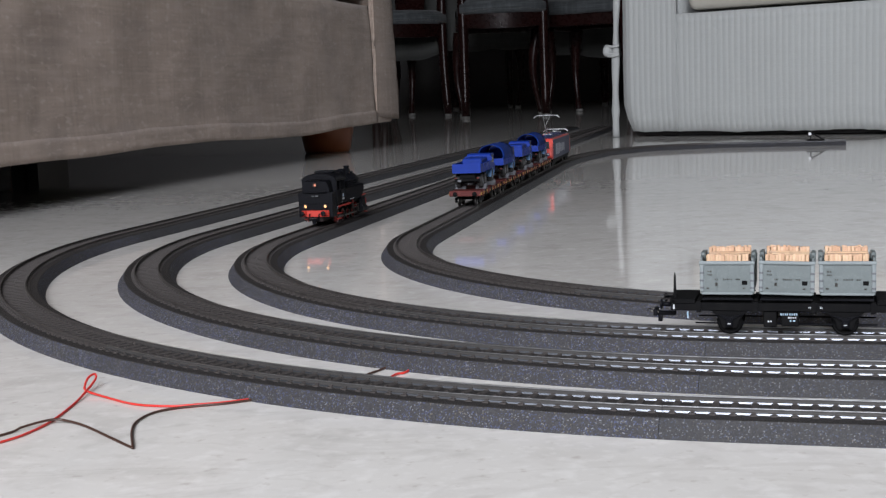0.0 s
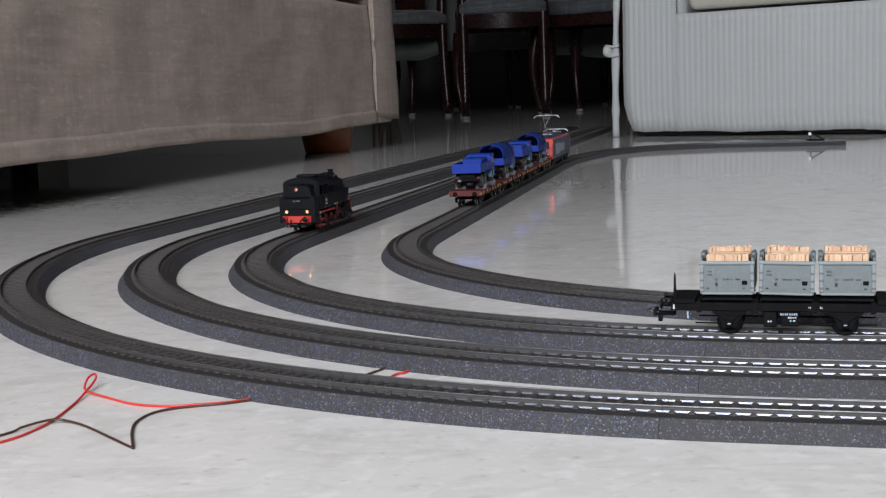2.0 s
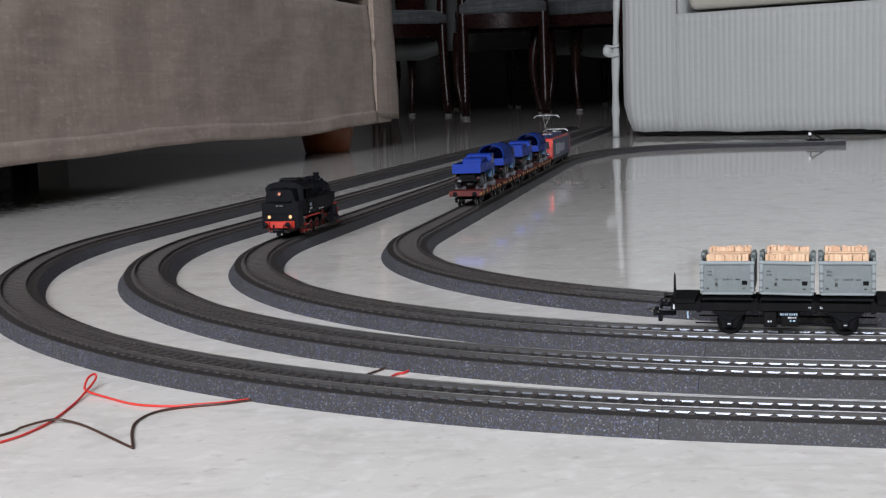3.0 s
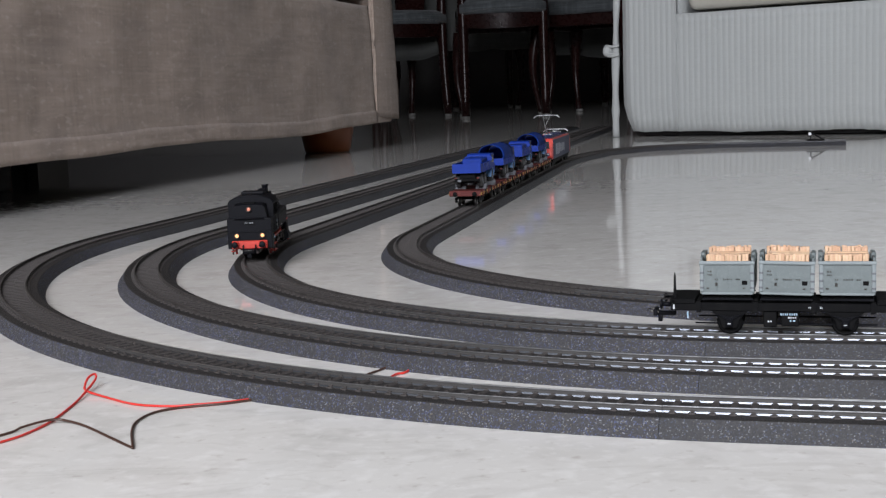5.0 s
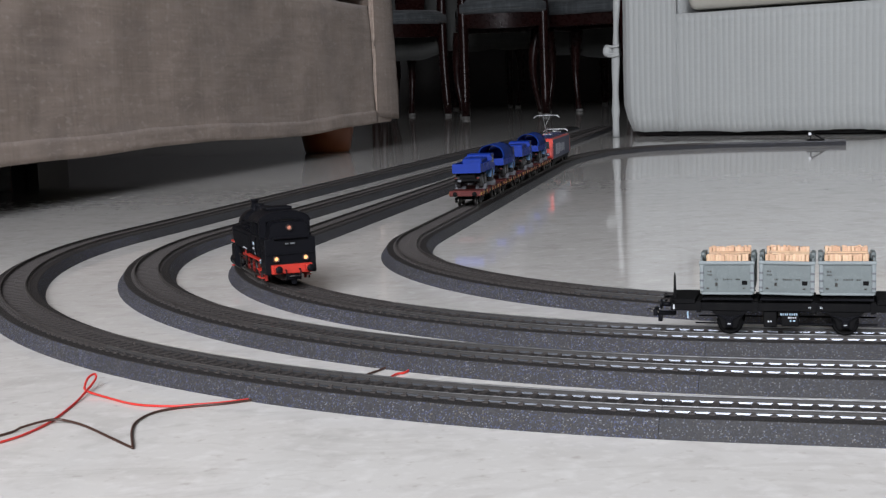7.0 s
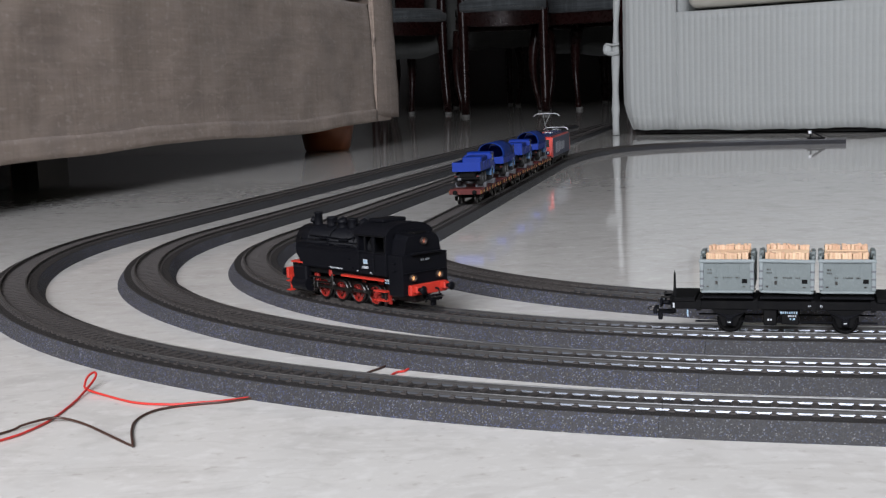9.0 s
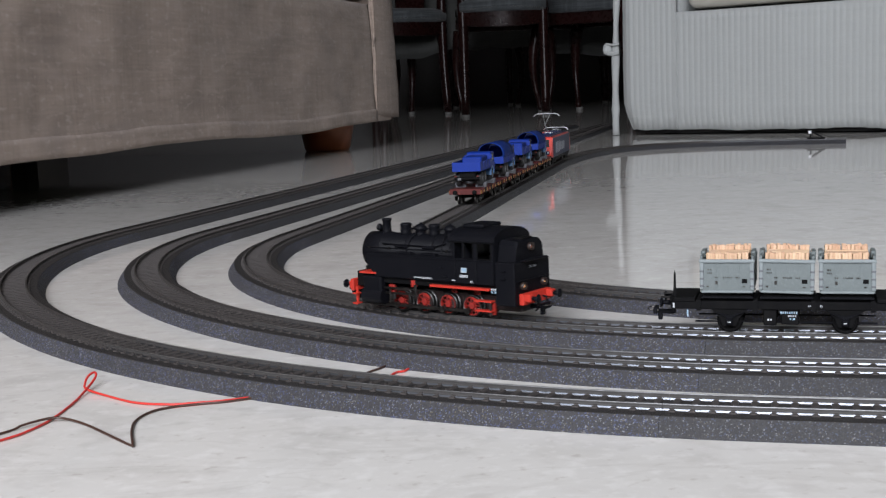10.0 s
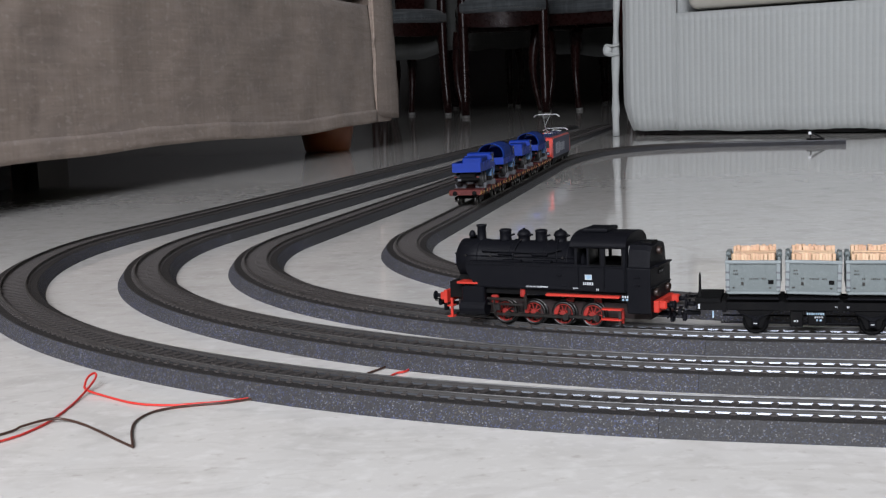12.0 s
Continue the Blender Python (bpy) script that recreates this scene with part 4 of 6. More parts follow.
def steam_locomotive():
    L = thing("steam_locomotive", Matrix(), "black model tank locomotive with red wheels, running on the track", "locomotive")
    part("frame", box(bmesh.new(), -0.0520, 0.0600, -0.0058, 0.0058, 0.0045, 0.0125, 0.0005), M_REDDARK, L, "dirty red locomotive frame, darkened for the shade behind the wheels")
    # boiler with smokebox
    bm = bmesh.new()
    ax = Matrix.Translation((-0.0500, 0, 0.0318)) @ Matrix.Rotation(radians(90), 4, "Y")
    lathe(bm, [(0.0072, -0.0012), (0.0090, -0.0006), (0.0097, 0.0), (0.0102, 0.0003), (0.0102, 0.0150), (0.0099, 0.0153), (0.0099, 0.0740)], ax, 32)
    part("boiler", bm, M_BLACK, L, smooth=True)
    door = part("smokebox_door", lathe(bmesh.new(), [(0.0078, 0.0), (0.0074, 0.0008), (0.0050, 0.0016), (0.0010, 0.0019)], Matrix.Translation((-0.0510, 0, 0.0318)) @ Matrix.Rotation(radians(-90), 4, "Y"), 24), M_BLACK, L, smooth=True)
    for x in (-0.0375, -0.018, 0.002, 0.0150):
        part("boiler_band", lathe(bmesh.new(), [(0.0104, -0.0004), (0.0104, 0.0004)], Matrix.Translation((x, 0, 0.0318)) @ Matrix.Rotation(radians(90), 4, "Y"), 32), M_BLACK, L, smooth=True)
    part("saddle", box(bmesh.new(), -0.0500, -0.0340, -0.0085, 0.0085, 0.0125, 0.0240, 0.001), M_DULLBLACK, L)
    # chimney, bell and domes
    part("chimney", lathe(bmesh.new(), [(0.0034, 0.0395), (0.0026, 0.0412), (0.0024, 0.0480), (0.0029, 0.0484), (0.0029, 0.0494), (0.0021, 0.0494), (0.0019, 0.047)], Matrix.Translation((-0.0390, 0, 0)), 20), M_BLACK, L, smooth=True)
    part("bell", lathe(bmesh.new(), [(0.0006, 0.0405), (0.0006, 0.0428), (0.0019, 0.0430), (0.0019, 0.0445), (0.0012, 0.0459), (0.0004, 0.0463)], Matrix.Translation((-0.0447, 0, 0)), 14), M_BLACK, L, smooth=True)
    flat = [(0.0036, 0.0405), (0.0032, 0.0425), (0.0032, 0.0458), (0.0034, 0.0461), (0.0034, 0.0468), (0.0026, 0.0473), (0.0004, 0.0474)]
    bowl = [(0.0038, 0.0405), (0.0032, 0.0420), (0.0033, 0.0440), (0.0038, 0.0443), (0.0038, 0.0450), (0.0030, 0.0463), (0.0017, 0.0471), (0.0008, 0.0472), (0.0007, 0.0478), (0.0003, 0.0479)]
    for x, pr in ((-0.0245, flat), (-0.0135, bowl), (-0.0033, flat), (0.0080, bowl)):
        d = part("dome", lathe(bmesh.new(), pr, Matrix.Translation((x, 0, 0)), 20), M_BLACK, L, smooth=True)
        for sy in (-1, 1):
            part("valve", tube(bmesh.new(), (x + 0.003, sy * 0.0010, 0.0440), (x + 0.0048, sy * 0.0010, 0.0444), 0.0005, n=8), M_BLACK, d)
    part("handrail", tube(bmesh.new(), (-0.047, -0.0103, 0.0345), (0.021, -0.0103, 0.0345), 0.0003, n=6), M_BLACK, L)
    part("handrail", tube(bmesh.new(), (-0.047, 0.0103, 0.0345), (0.021, 0.0103, 0.0345), 0.0003, n=6), M_BLACK, L)
    # side tanks
    for sy in (-1, 1):
        bm = bmesh.new()
        prism(bm, [(-0.0352, 0.0192), (0.0240, 0.0192), (0.0240, 0.0322), (-0.0406, 0.0322), (-0.0418, 0.0300), (-0.0410, 0.0262)], sy * 0.0086, sy * 0.0163)
        bmesh.ops.bevel(bm, geom=list(bm.edges), offset=0.0005, segments=2, affect="EDGES")
        tank = part("side_tank", bm, M_BLACK, L)
        for x in (-0.0155, 0.0022):
            part("tank_lid", box(bmesh.new(), x - 0.0055, x + 0.0055, sy * 0.0105, sy * 0.0140, 0.0321, 0.0331, 0.0003), M_BLACK, tank)
        for x in (-0.0200, 0.0000):
            part("clack_valve", box(bmesh.new(), x - 0.0045, x + 0.0045, sy * 0.0102 - 0.0008, sy * 0.0102 + 0.0008, 0.0352, 0.0362, 0.0003), M_BLACK, L)
        for x in (0.0135, 0.0165):
            part("grab_iron", box(bmesh.new(), x - 0.0012, x + 0.0012, sy * 0.0166 - 0.0003, sy * 0.0166 + 0.0003, 0.0262 if x < 0.015 else 0.0215, 0.0268 if x < 0.015 else 0.0221), M_BLACK, tank)
        bars(L, -0.0060, 0.0070, 0.0206, 0.00075, sy * 0.01645, 16, M_MARK)
        bars(L, 0.0210, 0.0240, 0.0205, 0.0006, sy * 0.01645, 4, M_MARK)
        bars(L, 0.0340, 0.0356, 0.0202, 0.0012, sy * 0.01665, 2, M_MARK)
    # cab: walls with three openings a side
    x_open = ((0.0236, 0.0290), (0.0303, 0.0363), (0.0390, 0.0482))
    for sy in (-1, 1):
        bm = bmesh.new()
        y0, y1 = sorted((sy * 0.0156, sy * 0.0165))
        box(bm, 0.0222, 0.0500, y0, y1, 0.0192, 0.0322)
        box(bm, 0.0222, 0.0500, y0, y1, 0.0414, 0.0422)
        edges = [0.0222] + [v for w in x_open for v in w] + [0.0500]
        for a, b in zip(edges[0::2], edges[1::2]):
            box(bm, a, b, y0, y1, 0.0322, 0.0414)
        wall = part("cab_side", bm, M_BLACK, L)
        for a, b in x_open[1:]:
            f = bmesh.new()
            yy = sy * 0.0166
            for p0, p1 in (((a, 0.0322), (b, 0.0322)), ((a, 0.0414), (b, 0.0414)), ((a, 0.0322), (a, 0.0414)), ((b, 0.0322), (b, 0.0414))):
                tube(f, (p0[0], yy, p0[1]), (p1[0], yy, p1[1]), 0.0003, n=6)
            part("window_frame", f, M_DULLBLACK, wall)
        em = part("emblem", box(bmesh.new(), 0.0278, 0.0316, sy * 0.01652 - 0.0001, sy * 0.01652 + 0.0001, 0.0249, 0.0274, 0.00005), M_MARK, L, "small pale emblem plate")
        part("emblem_field", box(bmesh.new(), 0.0281, 0.0313, sy * 0.01666 - 0.00004, sy * 0.01666 + 0.00004, 0.0252, 0.0271), M_MARKBLUE, em)
        bars(L, 0.0266, 0.0325, 0.0230, 0.0014, sy * 0.01655, 6, M_MARK)
    part("cab_front", box(bmesh.new(), 0.0222, 0.0232, -0.0155, 0.0155, 0.0192, 0.0438), M_BLACK, L)
    bm = bmesh.new()
    box(bm, 0.0493, 0.0503, -0.0155, 0.0155, 0.0192, 0.0322)
    for a, b in ((-0.0155, -0.0120), (-0.0075, 0.0075), (0.0120, 0.0155)):
        box(bm, 0.0493, 0.0503, a, b, 0.0322, 0.0438)
    part("cab_rear", bm, M_BLACK, L)
    part("cab_floor", box(bmesh.new(), 0.0240, 0.0493, -0.0155, 0.0155, 0.0192, 0.0300), M_DULLBLACK, L)
    bm = bmesh.new()
    arc = [(0.0168 * f, 0.0412 + 0.0066 * max(0.0, 1 - f * f) ** 0.5) for f in [sin(pi * (i / 8 - 1) / 2) for i in range(17)]]
    secs = [[Vector((x, y, z)) for y, z in arc] + [Vector((x, y, z - 0.0009)) for y, z in arc[::-1]] for x in (0.0195, 0.0198, 0.0500, 0.0503)]
    part("cab_roof", loft(bm, secs), M_BLACK, L, "curved cab roof", True)
    part("roof_vent", box(bmesh.new(), 0.0235, 0.0375, -0.0085, 0.0085, 0.0470, 0.0492, 0.0008, seg=2), M_BLACK, L)
    part("whistle", tube(bmesh.new(), (0.0185, -0.003, 0.0415), (0.0185, -0.003, 0.0452), 0.0007, n=8), M_BLACK, L)
    # end panel under the roof: arched
    for x in (0.0241, 0.0502):
        bm = bmesh.new()
        pr = [(y, z - 0.0006) for y, z in arc if abs(y) < 0.0158]
        v0 = [bm.verts.new((x - 0.001, y, z)) for y, z in pr] + [bm.verts.new((x - 0.001, 0.0155, 0.0412)), bm.verts.new((x - 0.001, -0.0155, 0.0412))]
        v1 = [bm.verts.new((x, v.co.y, v.co.z)) for v in v0]
        bm.faces.new(v0)
        bm.faces.new(v1[::-1])
        for i in range(len(v0)):
            j = (i + 1) % len(v0)
            bm.faces.new((v0[i], v1[i], v1[j], v0[j]))
        bmesh.ops.recalc_face_normals(bm, faces=bm.faces)
        part("cab_gable", bm, M_BLACK, L)
    # bunker: wide below, narrow hopper above
    bm = bmesh.new()
    box(bm, 0.0504, 0.0632, -0.0163, 0.0163, 0.0090, 0.0312, 0.0005, seg=2)
    bunker = part("bunker", bm, M_BLACK, L)
    bm = bmesh.new()
    secs = []
    for x, top in ((0.0504, 0.0424), (0.0600, 0.0420), (0.0618, 0.0413)):
        half = [(0.0132, 0.0310), (0.0117, top - 0.0028), (0.0098, top - 0.0005), (0.0, top)]
        secs.append([Vector((x, -y, z)) for y, z in half] + [Vector((x, y, z)) for y, z in half[-2::-1]])
    part("coal_hopper", loft(bm, secs), M_BLACK, L)
    part("hopper_hatch", box(bmesh.new(), 0.0545, 0.0606, -0.0045, 0.0045, 0.0415, 0.0428, 0.0004), M_DULLBLACK, L)
    part("rear_ledge", box(bmesh.new(), 0.0632, 0.0660, -0.0110, 0.0110, 0.0312, 0.0322, 0.0003), M_BLACK, bunker)
    part("lower_ledge", box(bmesh.new(), 0.0632, 0.0641, -0.0150, 0.0150, 0.0212, 0.0218), M_BLACK, bunker)
    plate = part("number_plate", box(bmesh.new(), 0.0632, 0.0637, -0.0042, 0.0042, 0.0268, 0.0292, 0.0001), M_DULLBLACK, L)
    bm = bmesh.new()
    for i, y in enumerate((-0.0028, -0.0016, 0.0004, 0.0014, 0.0024)):
        box(bm, 0.06372, 0.06380, y - 0.0004, y + 0.0004, 0.0275, 0.0286)
    part("plate_mark", bm, M_CHOCKPALE, plate)
    for y, z, x, dim in ((-0.0094, 0.0188, 0.0632, False), (0.0094, 0.0188, 0.0632, False), (0.0, 0.0380, 0.0618, True)):
        turn = Matrix.Translation((x, y, z)) @ Matrix.Rotation(radians(90), 4, "Y")
        lamp = part("headlamp", lathe(bmesh.new(), [(0.0019, -0.001), (0.0020, 0.0004), (0.0020, 0.0020), (0.0016, 0.0022), (0.0015, 0.0004)], turn, 18), M_LAMPRING, L, "round headlamp", True)
        part("lens", lathe(bmesh.new(), [(0.00148, 0.0004), (0.0012, 0.0008), (0.0005, 0.0010)], turn, 16), M_LAMPDIM if dim else M_LAMP, lamp, "warm glowing lens", True)
    # beams, buffers, couplings
    part("buffer_beam", box(bmesh.new(), 0.0634, 0.0664, -0.0130, 0.0130, 0.0094, 0.0152, 0.0004), M_RED, L, "red buffer beam")
    part("buffer_beam", box(bmesh.new(), -0.0568, -0.0545, -0.0140, 0.0140, 0.0098, 0.0165, 0.0004), M_RED, L, "red buffer beam")
    for sy in (-1, 1):
        part("beam_stay", box(bmesh.new(), 0.0655, 0.0700, sy * 0.0100 - 0.002, sy * 0.0100 + 0.002, 0.0110, 0.0150, 0.0006), M_RED, L)
        part("beam_stay", box(bmesh.new(), -0.0600, -0.0565, sy * 0.0100 - 0.002, sy * 0.0100 + 0.002, 0.0110, 0.0150, 0.0006), M_RED, L)
    buffer_pair(L, 0.0698, 0.0045, 0.0100, 0.0130, M_BLACK)
    buffer_pair(L, -0.0598, -0.0045, 0.0100, 0.0130, M_BLACK)
    coupler(L, 0.062, 1, 0.0072, M_BLACK)
    coupler(L, -0.055, -1, 0.0075, M_BLACK)
    part("front_deck", box(bmesh.new(), -0.0470, -0.0345, -0.0165, 0.0165, 0.0206, 0.0217, 0.0002), M_RED, L, "red footplate edge")
    part("deck_support", box(bmesh.new(), -0.0545, -0.0350, -0.0100, 0.0100, 0.0125, 0.0206), M_DULLBLACK, L)
    for sy in (-1, 1):
        # cylinders and their steps
        bm = bmesh.new()
        box(bm, -0.0440, -0.0305, sy * 0.0120, sy * 0.0170, 0.0105, 0.0195, 0.0008)
        tube(bm, (-0.0450, sy * 0.0140, 0.0085), (-0.0300, sy * 0.0140, 0.0085), 0.0042, n=16)
        cyl = part("cylinder", bm, M_BLACK, L)
        part("drain_pipe", tube(bmesh.new(), (-0.0435, sy * 0.0150, 0.0040), (-0.0260, sy * 0.0150, 0.0036), 0.0004, n=6), M_ROD, cyl)
        for z in (0.0030, 0.0085):
            part("front_step", box(bmesh.new(), -0.0535, -0.0500, sy * 0.0120, sy * 0.0160, z, z + 0.0007), M_RED, L)
        part("step_hanger", box(bmesh.new(), -0.0525, -0.0512, sy * 0.0130, sy * 0.0140, 0.0030, 0.0125), M_RED, L)
        part("running_board", box(bmesh.new(), 0.0055, 0.0465, sy * 0.0140, sy * 0.0168, 0.0162, 0.0173), M_RED, L, "red running board edge")
        part("valance", box(bmesh.new(), -0.0310, 0.0504, sy * 0.0100, sy * 0.0138, 0.0160, 0.0192), M_DULLBLACK, L)
        part("valve_bracket", box(bmesh.new(), -0.0105, -0.0075, sy * 0.0110, sy * 0.0145, 0.0145, 0.0190, 0.0005), M_WHEELRED, L)
        part("slide_bracket", box(bmesh.new(), -0.0285, -0.0245, sy * 0.0100, sy * 0.0125, 0.0100, 0.0150, 0.0005), M_WHEELRED, L)
        part("slide_bar", box(bmesh.new(), -0.0300, -0.0080, sy * 0.0128, sy * 0.0138, 0.0100, 0.0110), M_ROD, L)
        for z in (0.0052, 0.0102):
            part("cab_step", box(bmesh.new(), 0.0365, 0.0475, sy * 0.0130, sy * 0.0165, z, z + 0.0007), M_RED, L, "red cab step")
        part("step_hanger", box(bmesh.new(), 0.0455, 0.0468, sy * 0.0150, sy * 0.0158, 0.0030, 0.0105), M_REDDARK, L)
        part("rear_bracket", box(bmesh.new(), 0.0455, 0.0475, sy * 0.0120, sy * 0.0135, 0.0035, 0.0095), M_WHEELRED, L)
        part("data_panel", box(bmesh.new(), 0.0475, 0.0520, sy * 0.01650 - 0.0001, sy * 0.01650 + 0.0001, 0.0150, 0.0180), M_DULLBLACK, L)
        bars(L, 0.0478, 0.0518, 0.0172, 0.0010, sy * 0.01668, 3, M_MARK)
        bars(L, 0.0478, 0.0518, 0.0158, 0.0010, sy * 0.01668, 2, M_MARKBLUE)
        for x in (0.0242, 0.0385, 0.0495):
            part("grab_rail", tube(bmesh.new(), (x, sy * 0.0170, 0.0200), (x, sy * 0.0170, 0.0320), 0.00025, n=6), M_BLACK, L)
    wheels = [wheel(L, R_LOCO, 10, M_WHEELRED, M_STEEL, x, sy * 0.0088, R_LOCO, label="red spoked driving wheel") for x in WHEEL_X for sy in (-1, 1)]
    rods = []
    for sy in (-1, 1):
        bm = bmesh.new()
        y = sy * 0.0118
        box(bm, WHEEL_X[0], WHEEL_X[3], y - 0.0004, y + 0.0004, -0.0008, 0.0008, 0.0002)
        for x in WHEEL_X:
            tube(bm, (x, y - 0.0007, 0), (x, y + 0.0007, 0), 0.0017, n=14)
        rods.append((part("coupling_rod", bm, M_ROD, L, "dark steel coupling rod"), sy))
        bm = bmesh.new()
        y = sy * 0.0132
        box(bm, -0.0300, WHEEL_X[2], y - 0.0004, y + 0.0004, -0.0007, 0.0007, 0.0002)
        tube(bm, (WHEEL_X[2], y - 0.0007, 0), (WHEEL_X[2], y + 0.0007, 0), 0.0016, n=14)
        rods.append((part("connecting_rod", bm, M_ROD, L, "dark steel connecting rod"), sy))
    engine_details(L)
    # the proportions of the superstructure along the engine
    moving = set(wheels) | set(r for r, _ in rods)
    for ob in L.children_recursive:
        if ob not in moving and ob.parent not in moving:
            ob.data.transform(Matrix.Translation((-0.0036, 0, 0)) @ Matrix.Diagonal((0.931, 1, 1, 1)))
    return L, wheels, rods


# ---- the wagon with three containers of split wood ----
M_GREYBOX = material("pale_grey_plastic", (0.110, 0.129, 0.128), 0.5, 0, [(90, 4, 0.45, 0.75, (0.092, 0.108, 0.107), 0.6), (900, 3, 0.5, 0.7, (0.135, 0.157, 0.156), 0.5)], bump=0.05, bump_scale=600)
M_GREYRIM = material("light_grey_plastic", (0.175, 0.200, 0.203), 0.5, 0, [(90, 4, 0.45, 0.75, (0.15, 0.172, 0.174), 0.6)])
M_CHOCK = material("grey_plastic_chock", (0.095, 0.098, 0.108), 0.55, 0, [(200, 3, 0.45, 0.75, (0.07, 0.072, 0.08), 0.6)])
M_STICK = bpy.data.materials.new("split_pine")
M_STICK.use_nodes = True


def stick_nodes():
    n, l = M_STICK.node_tree.nodes, M_STICK.node_tree.links
    info, ramp = n.new("ShaderNodeObjectInfo"), n.new("ShaderNodeValToRGB")
    ramp.color_ramp.elements[0].color, ramp.color_ramp.elements[1].color = (0.46, 0.26, 0.155, 1), (0.70, 0.49, 0.33, 1)
    l.new(info.outputs["Random"], ramp.inputs[0])
    co, mp, t = n.new("ShaderNodeTexCoord"), n.new("ShaderNodeMapping"), n.new("ShaderNodeTexNoise")
    mp.inputs["Scale"].default_value = (1500, 1500, 120)
    t.inputs["Scale"].default_value = 1
    l.new(co.outputs["Object"], mp.inputs[0])
    l.new(mp.outputs[0], t.inputs["Vector"])
    mix = n.new("ShaderNodeMix")
    mix.data_type, mix.blend_type = "RGBA", "MULTIPLY"
    mix.inputs["Factor"].default_value = 0.5
    l.new(ramp.outputs[0], mix.inputs["A"])
    l.new(t.outputs["Color"], mix.inputs["B"])
    mix2 = n.new("ShaderNodeMix")
    mix2.data_type = "RGBA"
    mix2.inputs["Factor"].default_value = 0.35
    l.new(mix.outputs["Result"], mix2.inputs["A"])
    mix2.inputs["B"].default_value = (0.62, 0.42, 0.28, 1)
    l.new(mix2.outputs["Result"], n["Principled BSDF"].inputs["Base Color"])
    n["Principled BSDF"].inputs["Roughness"].default_value = 0.75


stick_nodes()


def stick_mesh(length):
    bm = box(bmesh.new(), -0.00072, 0.00072, -0.0009, 0.0009, 0, length, 0.00015)
    me = bpy.data.meshes.new("wood_stick")
    bm.to_mesh(me)
    bm.free()
    me.materials.append(M_STICK)
    return me


